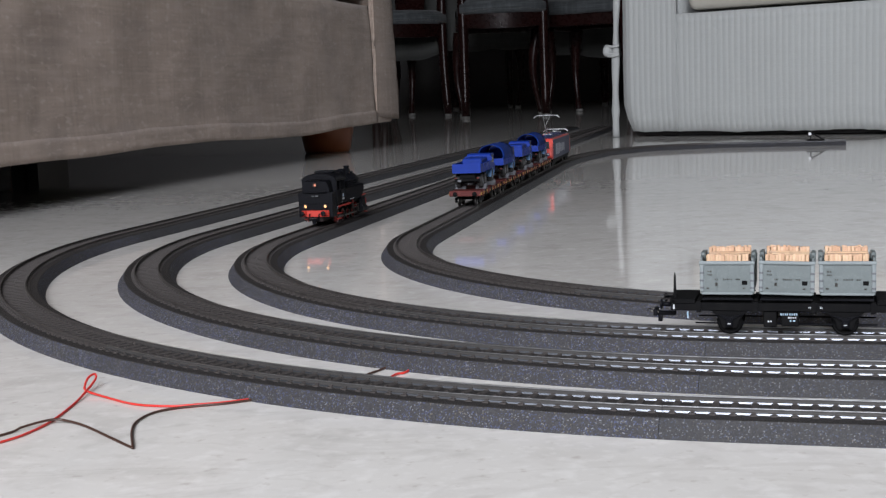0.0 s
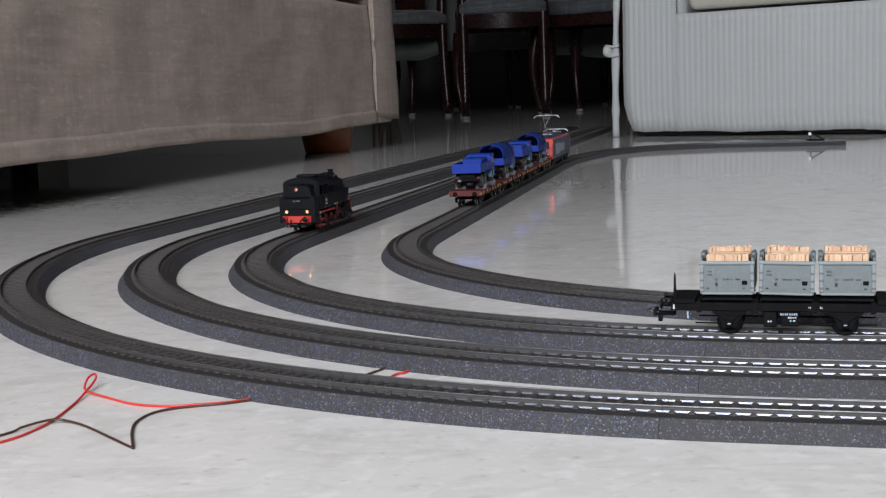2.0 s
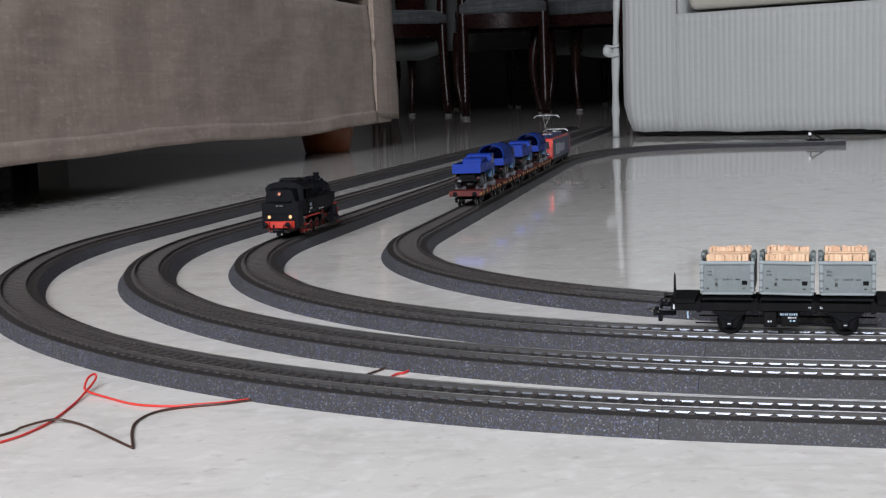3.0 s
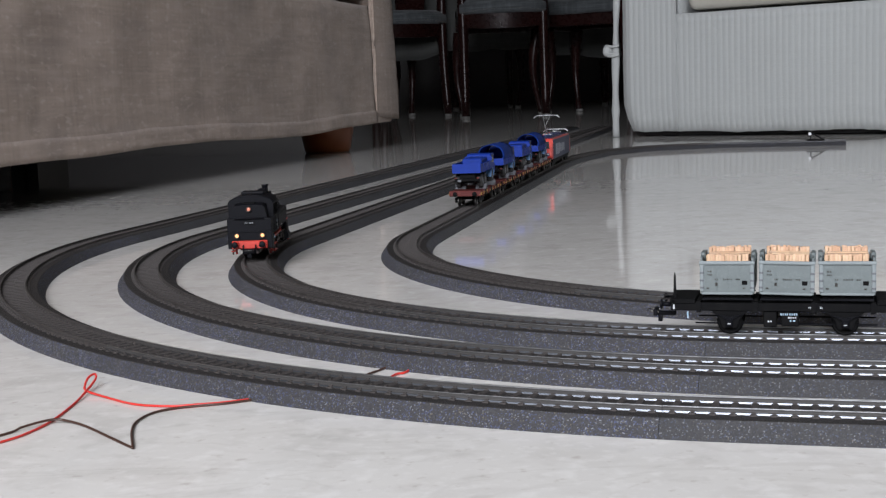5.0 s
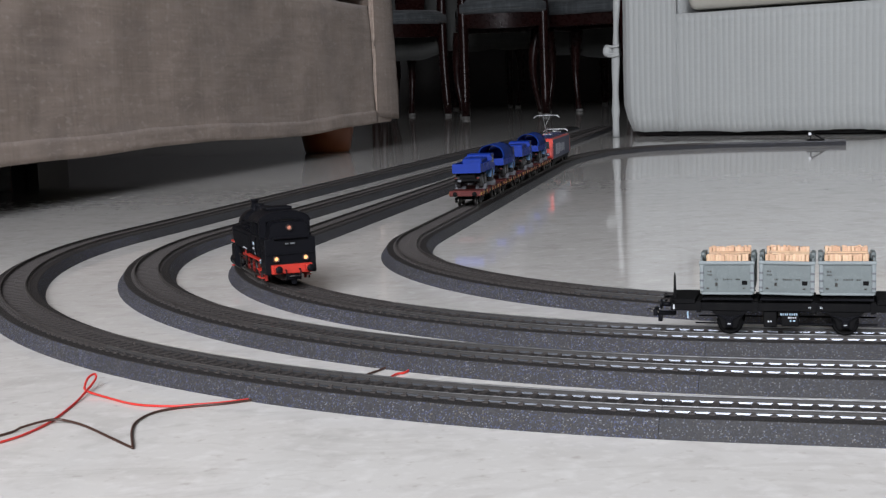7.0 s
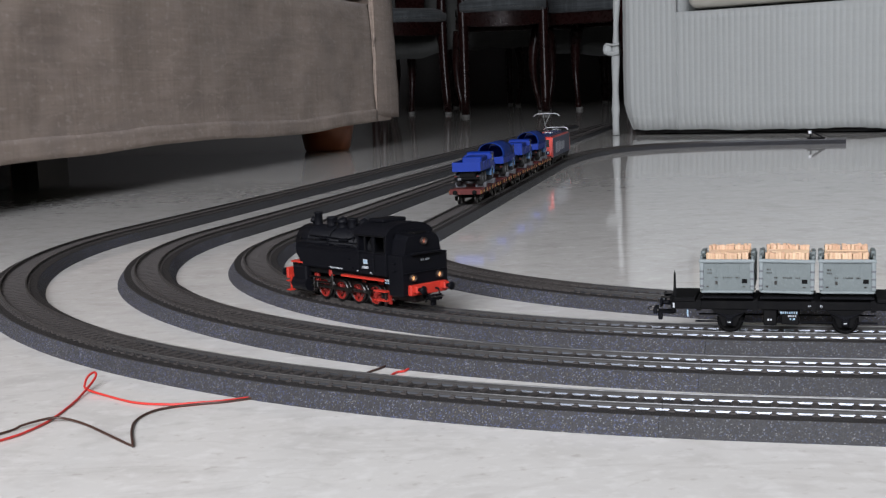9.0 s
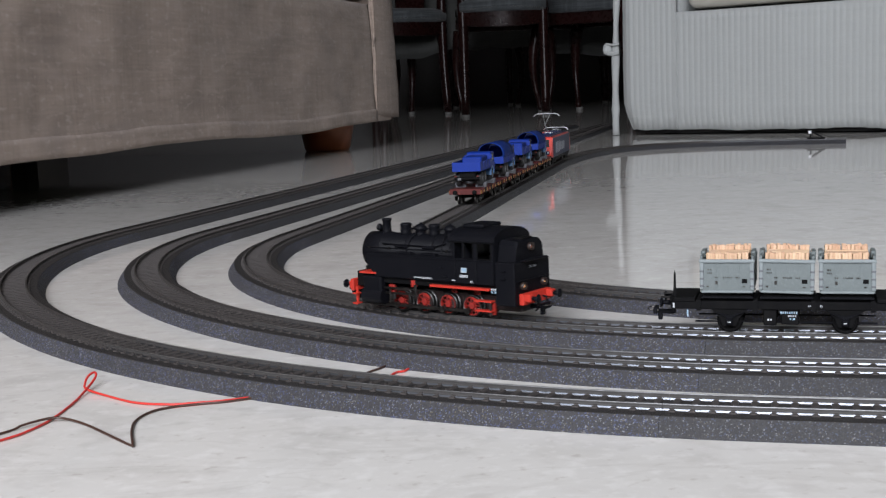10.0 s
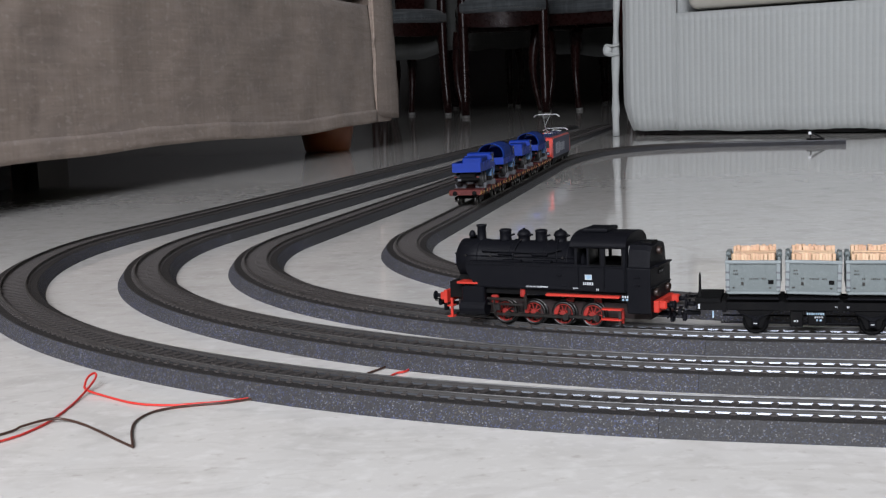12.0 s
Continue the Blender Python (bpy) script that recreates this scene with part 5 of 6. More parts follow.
def container_wagon():
    W = thing("container_wagon", Matrix(), "black model flat wagon carrying three grey containers of split wood", "wagon")
    bm = bmesh.new()
    for sy in (-1, 1):
        box(bm, -0.0530, 0.0530, sy * 0.0115, sy * 0.0135, 0.0126, 0.0165, 0.0003)
    box(bm, -0.0530, 0.0530, -0.0112, 0.0112, 0.0140, 0.0160)
    for x in (-0.0400, -0.0140, 0.0120, 0.0380):
        box(bm, x - 0.001, x + 0.001, -0.0145, 0.0145, 0.0120, 0.0172)
    part("underframe", bm, M_DULLBLACK, W, "black wagon frame")
    for x0, x1 in ((-0.0535, -0.0415), (0.0395, 0.0535)):
        part("end_deck", box(bmesh.new(), x0, x1, -0.0140, 0.0140, 0.0160, 0.0182, 0.0003), M_DULLBLACK, W)
    for x in (-0.0391, -0.0124, 0.0144):
        part("container_bed", box(bmesh.new(), x + 0.001, x + 0.0235, -0.0120, 0.0120, 0.0168, 0.0205, 0.0005), M_DULLBLACK, W)
        for sy in (-1, 1):
            part("guide_rail", box(bmesh.new(), x + 0.0005, x + 0.0240, sy * 0.0128 - 0.0004, sy * 0.0128 + 0.0004, 0.0178, 0.0186), M_BLACK, W)
    part("stanchion", prism(bmesh.new(), [(-0.0522, 0.0165), (-0.0507, 0.0165), (-0.0509, 0.0285), (-0.0514, 0.0304), (-0.0518, 0.0285)], -0.0100, -0.0088), M_DULLBLACK, W, "thin upright post")
    part("stanchion", prism(bmesh.new(), [(0.0515, 0.0165), (0.0527, 0.0165), (0.0523, 0.0240), (0.0518, 0.0240)], -0.0100, -0.0088), M_DULLBLACK, W)
    part("end_rail", box(bmesh.new(), -0.0525, -0.0512, -0.0140, 0.0140, 0.0160, 0.0180), M_DULLBLACK, W)
    for x in (-0.0259, 0.0259):
        for sy in (-1, 1):
            g = bmesh.new()
            prism(g, [(x - 0.0085, 0.0125), (x + 0.0085, 0.0125), (x + 0.0045, 0.0085), (x + 0.0030, 0.0045), (x - 0.0030, 0.0045), (x - 0.0045, 0.0085)], sy * 0.0117, sy * 0.0128)
            guard = part("axle_guard", g, M_DULLBLACK, W)
            sp = bmesh.new()
            for k in range(4):
                w = 0.0085 - k * 0.0018
                prism(sp, [(x - w, 0.0108 - k * 0.0006 + 0.0010), (x, 0.0092 - k * 0.0007), (x + w, 0.0108 - k * 0.0006 + 0.0010), (x, 0.0098 - k * 0.0007)], sy * 0.0130, sy * 0.0140)
            part("leaf_spring", sp, M_BLACK, guard)
            part("axle_box", box(bmesh.new(), x - 0.0016, x + 0.0016, sy * 0.0128, sy * 0.0148, 0.0052, 0.0085, 0.0005), M_BLACK, guard)
            part("printed_mark", box(bmesh.new(), x - 0.0008, x + 0.0008, sy * 0.01485 - 0.00005, sy * 0.01485 + 0.00005, 0.0066, 0.0070), M_MARK, guard)
    for sy in (-1, 1):
        for x0, x1, z0 in ((-0.0105, -0.0045, 0.0050), (-0.0025, 0.0055, 0.0055)):
            part("brake_box", box(bmesh.new(), x0, x1, sy * 0.0080, sy * 0.0125, z0, 0.0125, 0.0004), M_DULLBLACK, W)
        bars(W, -0.0030, 0.0050, 0.0112, 0.0010, sy * 0.01262, 8, M_MARKBLUE)
        bars(W, 0.0005, 0.0045, 0.0096, 0.0008, sy * 0.01262, 4, M_MARK)
        bars(W, 0.0012, 0.0040, 0.0082, 0.0008, sy * 0.01262, 2, M_MARKBLUE)
        bars(W, -0.0088, -0.0062, 0.0078, 0.0008, sy * 0.01262, 2, M_MARK)
        bars(W, 0.0095, 0.0130, 0.0146, 0.0006, sy * 0.01358, 5, M_MARK)
        bars(W, 0.0148, 0.0160, 0.0146, 0.0010, sy * 0.01358, 2, M_MARK)
        part("end_mark", box(bmesh.new(), -0.0520, -0.0512, sy * 0.01358 - 0.00008, sy * 0.01358 + 0.00008, 0.0132, 0.0155), M_MARK, W)
        part("lashing_lug", box(bmesh.new(), -0.0455, -0.0448, sy * 0.0130, sy * 0.0138, 0.0090, 0.0122), M_MARKBLUE, W)
        part("brake_rod", tube(bmesh.new(), (-0.0420, sy * 0.0095, 0.0062), (0.0400, sy * 0.0095, 0.0062), 0.0004, n=6), M_BLACK, W)
    buffer_pair(W, -0.0535, -0.0050, 0.0098, 0.0150, M_BLACK)
    buffer_pair(W, 0.0535, 0.0050, 0.0098, 0.0150, M_BLACK)
    for sy in (-1, 1):
        part("head_pipe", tube(bmesh.new(), (-0.0535, sy * 0.0060, 0.0172), (-0.0585, sy * 0.0060, 0.0168), 0.0005, n=6), M_STEEL, W)
    coupler(W, -0.0520, -1, 0.0090, M_BLACK)
    coupler(W, 0.0520, 1, 0.0090, M_BLACK)
    tall, mid_len = stick_mesh(0.0177), stick_mesh(0.0166)
    rnd = random.Random(5)
    for ci, x in enumerate((-0.0389, -0.0122, 0.0146)):
        c = part("container", container_body(x), M_GREYBOX, W, "pale grey open-topped container")
        lean = 1.3 if ci == 1 else 0.0        # the middle one sits askew
        c.matrix_basis = pose(x + 0.0121, 0, 0.0204, 0, lean, 0) @ Matrix.Diagonal((1.05, 1, 1.06, 1)) @ Matrix.Translation((-x - 0.0121, 0, -0.0206))
        part("top_rim", container_rim(x), M_GREYRIM, c)
        for sy in (-1, 1):
            part("lower_sill", box(bmesh.new(), x + 0.0010, x + 0.0232, sy * 0.0146, sy * 0.0160, 0.0209, 0.0219, 0.0003), M_GREYRIM, c)
            for fx in (0.0075, 0.0125, 0.0175):
                part("rib", box(bmesh.new(), x + fx - 0.0002, x + fx + 0.0002, sy * 0.0150, sy * 0.01535, 0.0232, 0.0335), M_GREYBOX, c)
            for fx in (0.0012, 0.0230):
                part("corner_post", box(bmesh.new(), x + fx - 0.0009, x + fx + 0.0009, sy * 0.0142, sy * 0.0158, 0.0222, 0.0345, 0.0003), M_GREYRIM, c)
                for z in (0.0240, 0.0272, 0.0305):
                    part("hinge", box(bmesh.new(), x + fx - 0.0009, x + fx + 0.0009, sy * 0.0156, sy * 0.0160, z - 0.0004, z + 0.0004), M_CHOCK, c)
            part("dark_panel", box(bmesh.new(), x + 0.0186, x + 0.0209, sy * 0.01528 - 0.0001, sy * 0.01528 + 0.0001, 0.0253, 0.0271), M_DULLBLACK, c)
            part("dark_panel", box(bmesh.new(), x + 0.0070, x + 0.0081, sy * 0.01528 - 0.0001, sy * 0.01528 + 0.0001, 0.0247, 0.0262), M_ROD, c)
            for a, b, z, n in ((0.0068, 0.0084, 0.0277, 2), (0.0104, 0.0145, 0.0277, 5), (0.0158, 0.0180, 0.0277, 3), (0.0036, 0.0058, 0.0312, 2), (0.0036, 0.0060, 0.0297, 3), (0.0030, 0.0050, 0.0237, 1), (0.0188, 0.0206, 0.0237, 1)):
                bars(c, x + a, x + b, z, 0.0006, sy * 0.01538, n, M_ROD)
        for row, (y, mesh, z) in enumerate(((-0.0112, mid_len, 0.0216), (-0.0092, mid_len, 0.0214), (0.0092, tall, 0.0214), (0.0112, tall, 0.0216))):
            k = 13
            for i in range(k):
                ob = new("wood_stick", mesh)
                ob.parent = c
                ob.matrix_basis = pose(x + 0.0030 + 0.0181 * (i + 0.5) / k, y + rnd.uniform(-3e-4, 3e-4), z + rnd.uniform(-3e-4, 3e-4), rnd.uniform(-1.5, 1.5), rnd.uniform(-1.5, 1.5), rnd.uniform(-8, 8))
        for i in range(10):
            ob = new("wood_stick", tall)
            ob.parent = c
            ob.matrix_basis = pose(x + 0.0036, -0.0074 + i * 0.0016, 0.0366 + rnd.uniform(-3e-4, 2e-4), 0, 90, rnd.uniform(-3, 3))
    wheels = [wheel(W, 0.0056, 0, M_DULLBLACK, M_DULLBLACK, x, sy * 0.0088, 0.0068) for x in (-0.0259, 0.0259) for sy in (-1, 1)]
    return W, wheels


def container_body(x):
    """An open box with thin walls and a floor, slightly wider at the top."""
    bm = bmesh.new()
    x0, x1 = x + 0.0006, x + 0.0236
    box(bm, x0 + 0.0012, x1 - 0.0012, -0.0140, 0.0140, 0.0206, 0.0216)
    for sy in (-1, 1):
        prism(bm, [(x0, 0.0212), (x1, 0.0212), (x1, 0.0350), (x0, 0.0350)], sy * 0.0142, sy * 0.0151)
    for a, b in ((x0, x0 + 0.0009), (x1 - 0.0009, x1)):
        box(bm, a, b, -0.0142, 0.0142, 0.0212, 0.0372)
        box(bm, a - 0.0006, b + 0.0006, -0.0050, 0.0050, 0.0350, 0.0382, 0.0004)
    return bm


def container_rim(x):
    bm = bmesh.new()
    x0, x1 = x + 0.0002, x + 0.0240
    for sy in (-1, 1):
        tube(bm, (x0, sy * 0.0152, 0.0349), (x1, sy * 0.0152, 0.0349), 0.0009, n=10)
    for a in (x0 + 0.0006, x1 - 0.0006):
        tube(bm, (a, -0.0150, 0.0349), (a, 0.0150, 0.0349), 0.0008, n=10)
    return bm


LOCO, LOCO_WHEELS, LOCO_RODS = steam_locomotive()
WAGON, WAGON_WHEELS = container_wagon()


# ---- the standing train: four flat wagons with blue lorries, and an electric locomotive ----
M_BLUE = material("ultramarine_plastic", (0.004, 0.026, 0.22), 0.55, 0, [(100, 4, 0.45, 0.75, (0.003, 0.020, 0.17), 0.6)], spec=0.2)
M_BLUEDARK = material("blue_canvas", (0.004, 0.024, 0.16), 0.75, 0, [(100, 4, 0.45, 0.75, (0.003, 0.018, 0.12), 0.6)], bump=0.15, bump_scale=500, spec=0.15)
M_PALEBLUE = material("pale_blue_plastic", (0.10, 0.22, 0.42), 0.5, 0, [(200, 3, 0.45, 0.75, (0.07, 0.16, 0.32), 0.6)])
M_OXIDE = material("oxide_red_plastic", (0.085, 0.018, 0.016), 0.6, 0, [(100, 4, 0.45, 0.75, (0.055, 0.012, 0.011), 0.6)], spec=0.2)
M_YELLOW = material("yellow_brown_print", (0.48, 0.26, 0.05), 0.55, 0, [(600, 2, 0.45, 0.6, (0.25, 0.08, 0.03), 0.8)])
M_RUBBER = material("lorry_tyre_rubber", (0.018, 0.018, 0.019), 0.8, 0, [(200, 3, 0.45, 0.75, (0.03, 0.03, 0.03), 0.6)])
M_GLASS = material("dark_cab_glass", (0.02, 0.025, 0.03), 0.1, 0, rough_var=0.03)
M_ELRED = material("bright_red_loco_paint", (0.56, 0.045, 0.03), 0.35, 0, [(60, 4, 0.45, 0.75, (0.48, 0.038, 0.026), 0.5)])
M_ELBLUE = material("slate_blue_loco_paint", (0.020, 0.030, 0.080), 0.35, 0, [(60, 4, 0.45, 0.75, (0.016, 0.024, 0.064), 0.5)], spec=0.13)
M_SILVER = material("silver_wire", (0.85, 0.87, 0.88), 0.45, 1.0, [(300, 3, 0.45, 0.75, (0.5, 0.5, 0.52), 0.6)])
M_ELGREY = material("pale_grey_print_and_highlight", (0.34, 0.37, 0.43), 0.4, 0, [(200, 3, 0.45, 0.75, (0.36, 0.38, 0.42), 0.5)])


def flat_wagon():
    w = thing("flat_wagon", Matrix(), "oxide-red model flat wagon with yellow side markings", "wagon", "flat wagons of the standing train")
    bm = bmesh.new()
    box(bm, -0.0712, 0.0712, -0.0163, 0.0163, 0.0135, 0.0157, 0.0003)
    for sy in (-1, 1):
        box(bm, -0.0712, 0.0712, sy * 0.0145, sy * 0.0163, 0.0113, 0.0137)
    box(bm, -0.0720, -0.0705, -0.0163, 0.0163, 0.0107, 0.0163, 0.0003)
    box(bm, 0.0705, 0.0720, -0.0163, 0.0163, 0.0107, 0.0163, 0.0003)
    part("deck", bm, M_OXIDE, w)
    for sy in (-1, 1):
        for i in range(8):
            x = -0.0630 + i * 0.0180
            part("stake", box(bmesh.new(), x - 0.0011, x + 0.0011, sy * 0.0164, sy * 0.0172, 0.0105, 0.0161), M_OXIDE if i % 2 else M_DULLBLACK, w)
            part("side_marking", box(bmesh.new(), x + 0.0030, x + 0.0100, sy * 0.01642 - 0.00008, sy * 0.01642 + 0.00008, 0.0117, 0.0149 if i % 2 else 0.0141), M_YELLOW, w, "yellow printed marking")
    for x in (-0.048, 0.048):
        bm = bmesh.new()
        for sy in (-1, 1):
            prism(bm, [(x - 0.016, 0.0085), (x + 0.016, 0.0085), (x + 0.013, 0.0035), (x + 0.004, 0.0050), (x - 0.004, 0.0050), (x - 0.013, 0.0035)], sy * 0.0110, sy * 0.0125)
        box(bm, x - 0.004, x + 0.004, -0.011, 0.011, 0.0060, 0.0135)
        bogie = part("bogie", bm, M_DULLBLACK, w)
        for dx in (-0.0105, 0.0105):
            for sy in (-1, 1):
                part("wheel", lathe(bmesh.new(), [(0.0054, -0.0012), (0.0054, 0.0012), (0.0030, 0.0013)], Matrix.Translation((x + dx, sy * 0.0086, 0.0054)) @ Matrix.Rotation(radians(90), 4, "X"), 20), M_ROD, bogie, smooth=True)
    buffer_pair(w, 0.0718, 0.0035, 0.0100, 0.0130, M_DULLBLACK)
    buffer_pair(w, -0.0718, -0.0035, 0.0100, 0.0130, M_DULLBLACK)
    for ob in w.children_recursive:
        ob.data.transform(Matrix.Diagonal((0.92, 1, 1, 1)))
    return w


def lorry(covered):
    """A lorry that looks away from +x, its tail towards +x; z = 0 where its wheels stand."""
    t = thing("lorry", Matrix(), "blue model army-style lorry with a canvas tilt" if covered else "blue model lorry with an open dropside bed", "lorry", "blue lorries on the flat wagons")
    part("chassis", box(bmesh.new(), -0.046, 0.040, -0.0045, 0.0045, 0.0068, 0.0100, 0.0004), M_DULLBLACK, t)
    for x in (-0.030, 0.012, 0.027):
        for sy in (-1, 1):
            wh = part("wheel", lathe(bmesh.new(), [(0.0045, -0.0028), (0.0066, -0.0026), (0.0071, -0.0018), (0.0071, 0.0018), (0.0066, 0.0026), (0.0045, 0.0028)], Matrix.Translation((x, sy * 0.0110, 0.0071)) @ Matrix.Rotation(radians(90), 4, "X"), 22), M_RUBBER, t, smooth=True)
            part("hub", lathe(bmesh.new(), [(0.0036, -0.0030), (0.0036, 0.0030)], Matrix.Translation((x, sy * 0.0110, 0.0071)) @ Matrix.Rotation(radians(90), 4, "X"), 14), M_CHOCK, wh, smooth=True)
    for sy in (-1, 1):
        bm = bmesh.new()
        secs = []
        for i in range(9):
            a = pi * i / 8
            secs.append([Vector((-0.030 + rr * cos(a), yy, 0.0071 + rr * sin(a))) for rr, yy in ((0.0082, sy * 0.0085), (0.0094, sy * 0.0085), (0.0094, sy * 0.0142), (0.0082, sy * 0.0142))])
        loft(bm, secs)
        bmesh.ops.recalc_face_normals(bm, faces=bm.faces)
        part("mudguard", bm, M_PALEBLUE, t, "pale blue wheel arch")
    # cab
    bm = bmesh.new()
    prism(bm, [(-0.0500, 0.0100), (-0.0260, 0.0100), (-0.0260, 0.0300), (-0.0290, 0.0312), (-0.0440, 0.0312), (-0.0470, 0.0205), (-0.0500, 0.0195)], -0.0130, 0.0130)
    bmesh.ops.bevel(bm, geom=list(bm.edges), offset=0.0006, segments=1, affect="EDGES")
    cab = part("cab", bm, M_BLUE, t)
    for sy in (-1, 1):
        part("side_window", box(bmesh.new(), -0.0420, -0.0310, sy * 0.01305 - 0.0001, sy * 0.01305 + 0.0001, 0.0215, 0.0290), M_GLASS, cab)
        part("door_badge", lathe(bmesh.new(), [(0.0018, 0), (0.0018, 0.0002)], Matrix.Translation((-0.0300, sy * 0.0131, 0.0180)) @ Matrix.Rotation(radians(-90 * sy), 4, "X"), 14), M_MARK, cab)
    part("rear_window", box(bmesh.new(), -0.0261, -0.0259, -0.0085, 0.0085, 0.0215, 0.0285), M_GLASS, cab)
    # bed with sides
    up = 0.0018 if covered else 0.0032
    bm = bmesh.new()
    box(bm, -0.0235, 0.0430, -0.0142, 0.0142, 0.0130 + up, 0.0142 + up)
    for sy in (-1, 1):
        box(bm, -0.0235, 0.0430, sy * 0.0142 - 0.0005, sy * 0.0142 + 0.0005, 0.0122 + up, 0.0215 + up)
    box(bm, 0.0425, 0.0435, -0.0147, 0.0147, 0.0122 + up, (0.0200 if covered else 0.0215) + up)
    box(bm, -0.0240, -0.0230, -0.0147, 0.0147, 0.0122 + up, 0.0285)
    bed = part("load_bed", bm, M_BLUE, t, "blue dropside bed")
    for x in (-0.0080, 0.0090, 0.0260):
        for sy in (-1, 1):
            part("side_post", box(bmesh.new(), x - 0.0005, x + 0.0005, sy * 0.01475, sy * 0.0151, 0.0122 + up, 0.0215 + up), M_BLUE, bed)
    part("tail_beam", box(bmesh.new(), 0.0385, 0.0420, -0.0130, 0.0130, 0.0070, 0.0095, 0.0003), M_DULLBLACK, t)
    for sy in (-1, 1):
        part("tail_lamp", box(bmesh.new(), 0.0418, 0.0428, sy * 0.0115 - 0.0012, sy * 0.0115 + 0.0012, 0.0098, 0.0112), M_OXIDE, t)
    part("tail_plate", box(bmesh.new(), 0.0420, 0.0427, -0.0095, -0.0060, 0.0066, 0.0088), M_CHOCK, t)
    part("gear_case", box(bmesh.new(), -0.020, 0.0385, -0.0085, 0.0085, 0.0050, 0.0121 + up, 0.0008), M_DULLBLACK, t)
    if covered:
        bm = bmesh.new()
        secs = []
        for x in (-0.0236, -0.0060, 0.0120, 0.0300, 0.0436):
            ring = []
            for rr in (1.0, 0.955):
                arcp = [Vector((x, 0.0150 * rr * cos(pi * i / 14), 0.0207 + (0.0168 * rr) * sin(pi * i / 14) ** 0.7)) for i in range(15)]
                ring += arcp if rr == 1.0 else arcp[::-1]
            secs.append(ring)
        loft(bm, secs)
        bmesh.ops.recalc_face_normals(bm, faces=bm.faces)
        part("canvas_tilt", bm, M_BLUEDARK, t, "blue arched canvas tilt", True)
        part("tail_flap", box(bmesh.new(), 0.0428, 0.0440, -0.0040, 0.0000, 0.0205, 0.0270, 0.0003), M_BLUEDARK, t)
    else:
        part("load_crate", box(bmesh.new(), -0.0215, 0.0130, -0.0102, 0.0102, 0.0142 + up, 0.0284, 0.0010), M_BLUE, t, "blue box body on the bed")
        part("drawbar_frame", box(bmesh.new(), 0.0180, 0.0350, -0.0115, 0.0115, 0.0142 + up, 0.0175 + up, 0.0008), M_DULLBLACK, t)
    return t


def chock():
    bm = bmesh.new()
    box(bm, -0.0045, 0.0045, -0.0055, 0.0055, 0, 0.0022, 0.0003)
    for x in (-0.0036, 0.0036):
        box(bm, x - 0.0009, x + 0.0009, -0.0055, 0.0055, 0.0020, 0.0052, 0.0003)
    ob = put("wheel_chock", bm, M_CHOCK)
    return tagged(ob, "grey plastic wheel chock on the wagon deck", "chock", "wheel chocks")


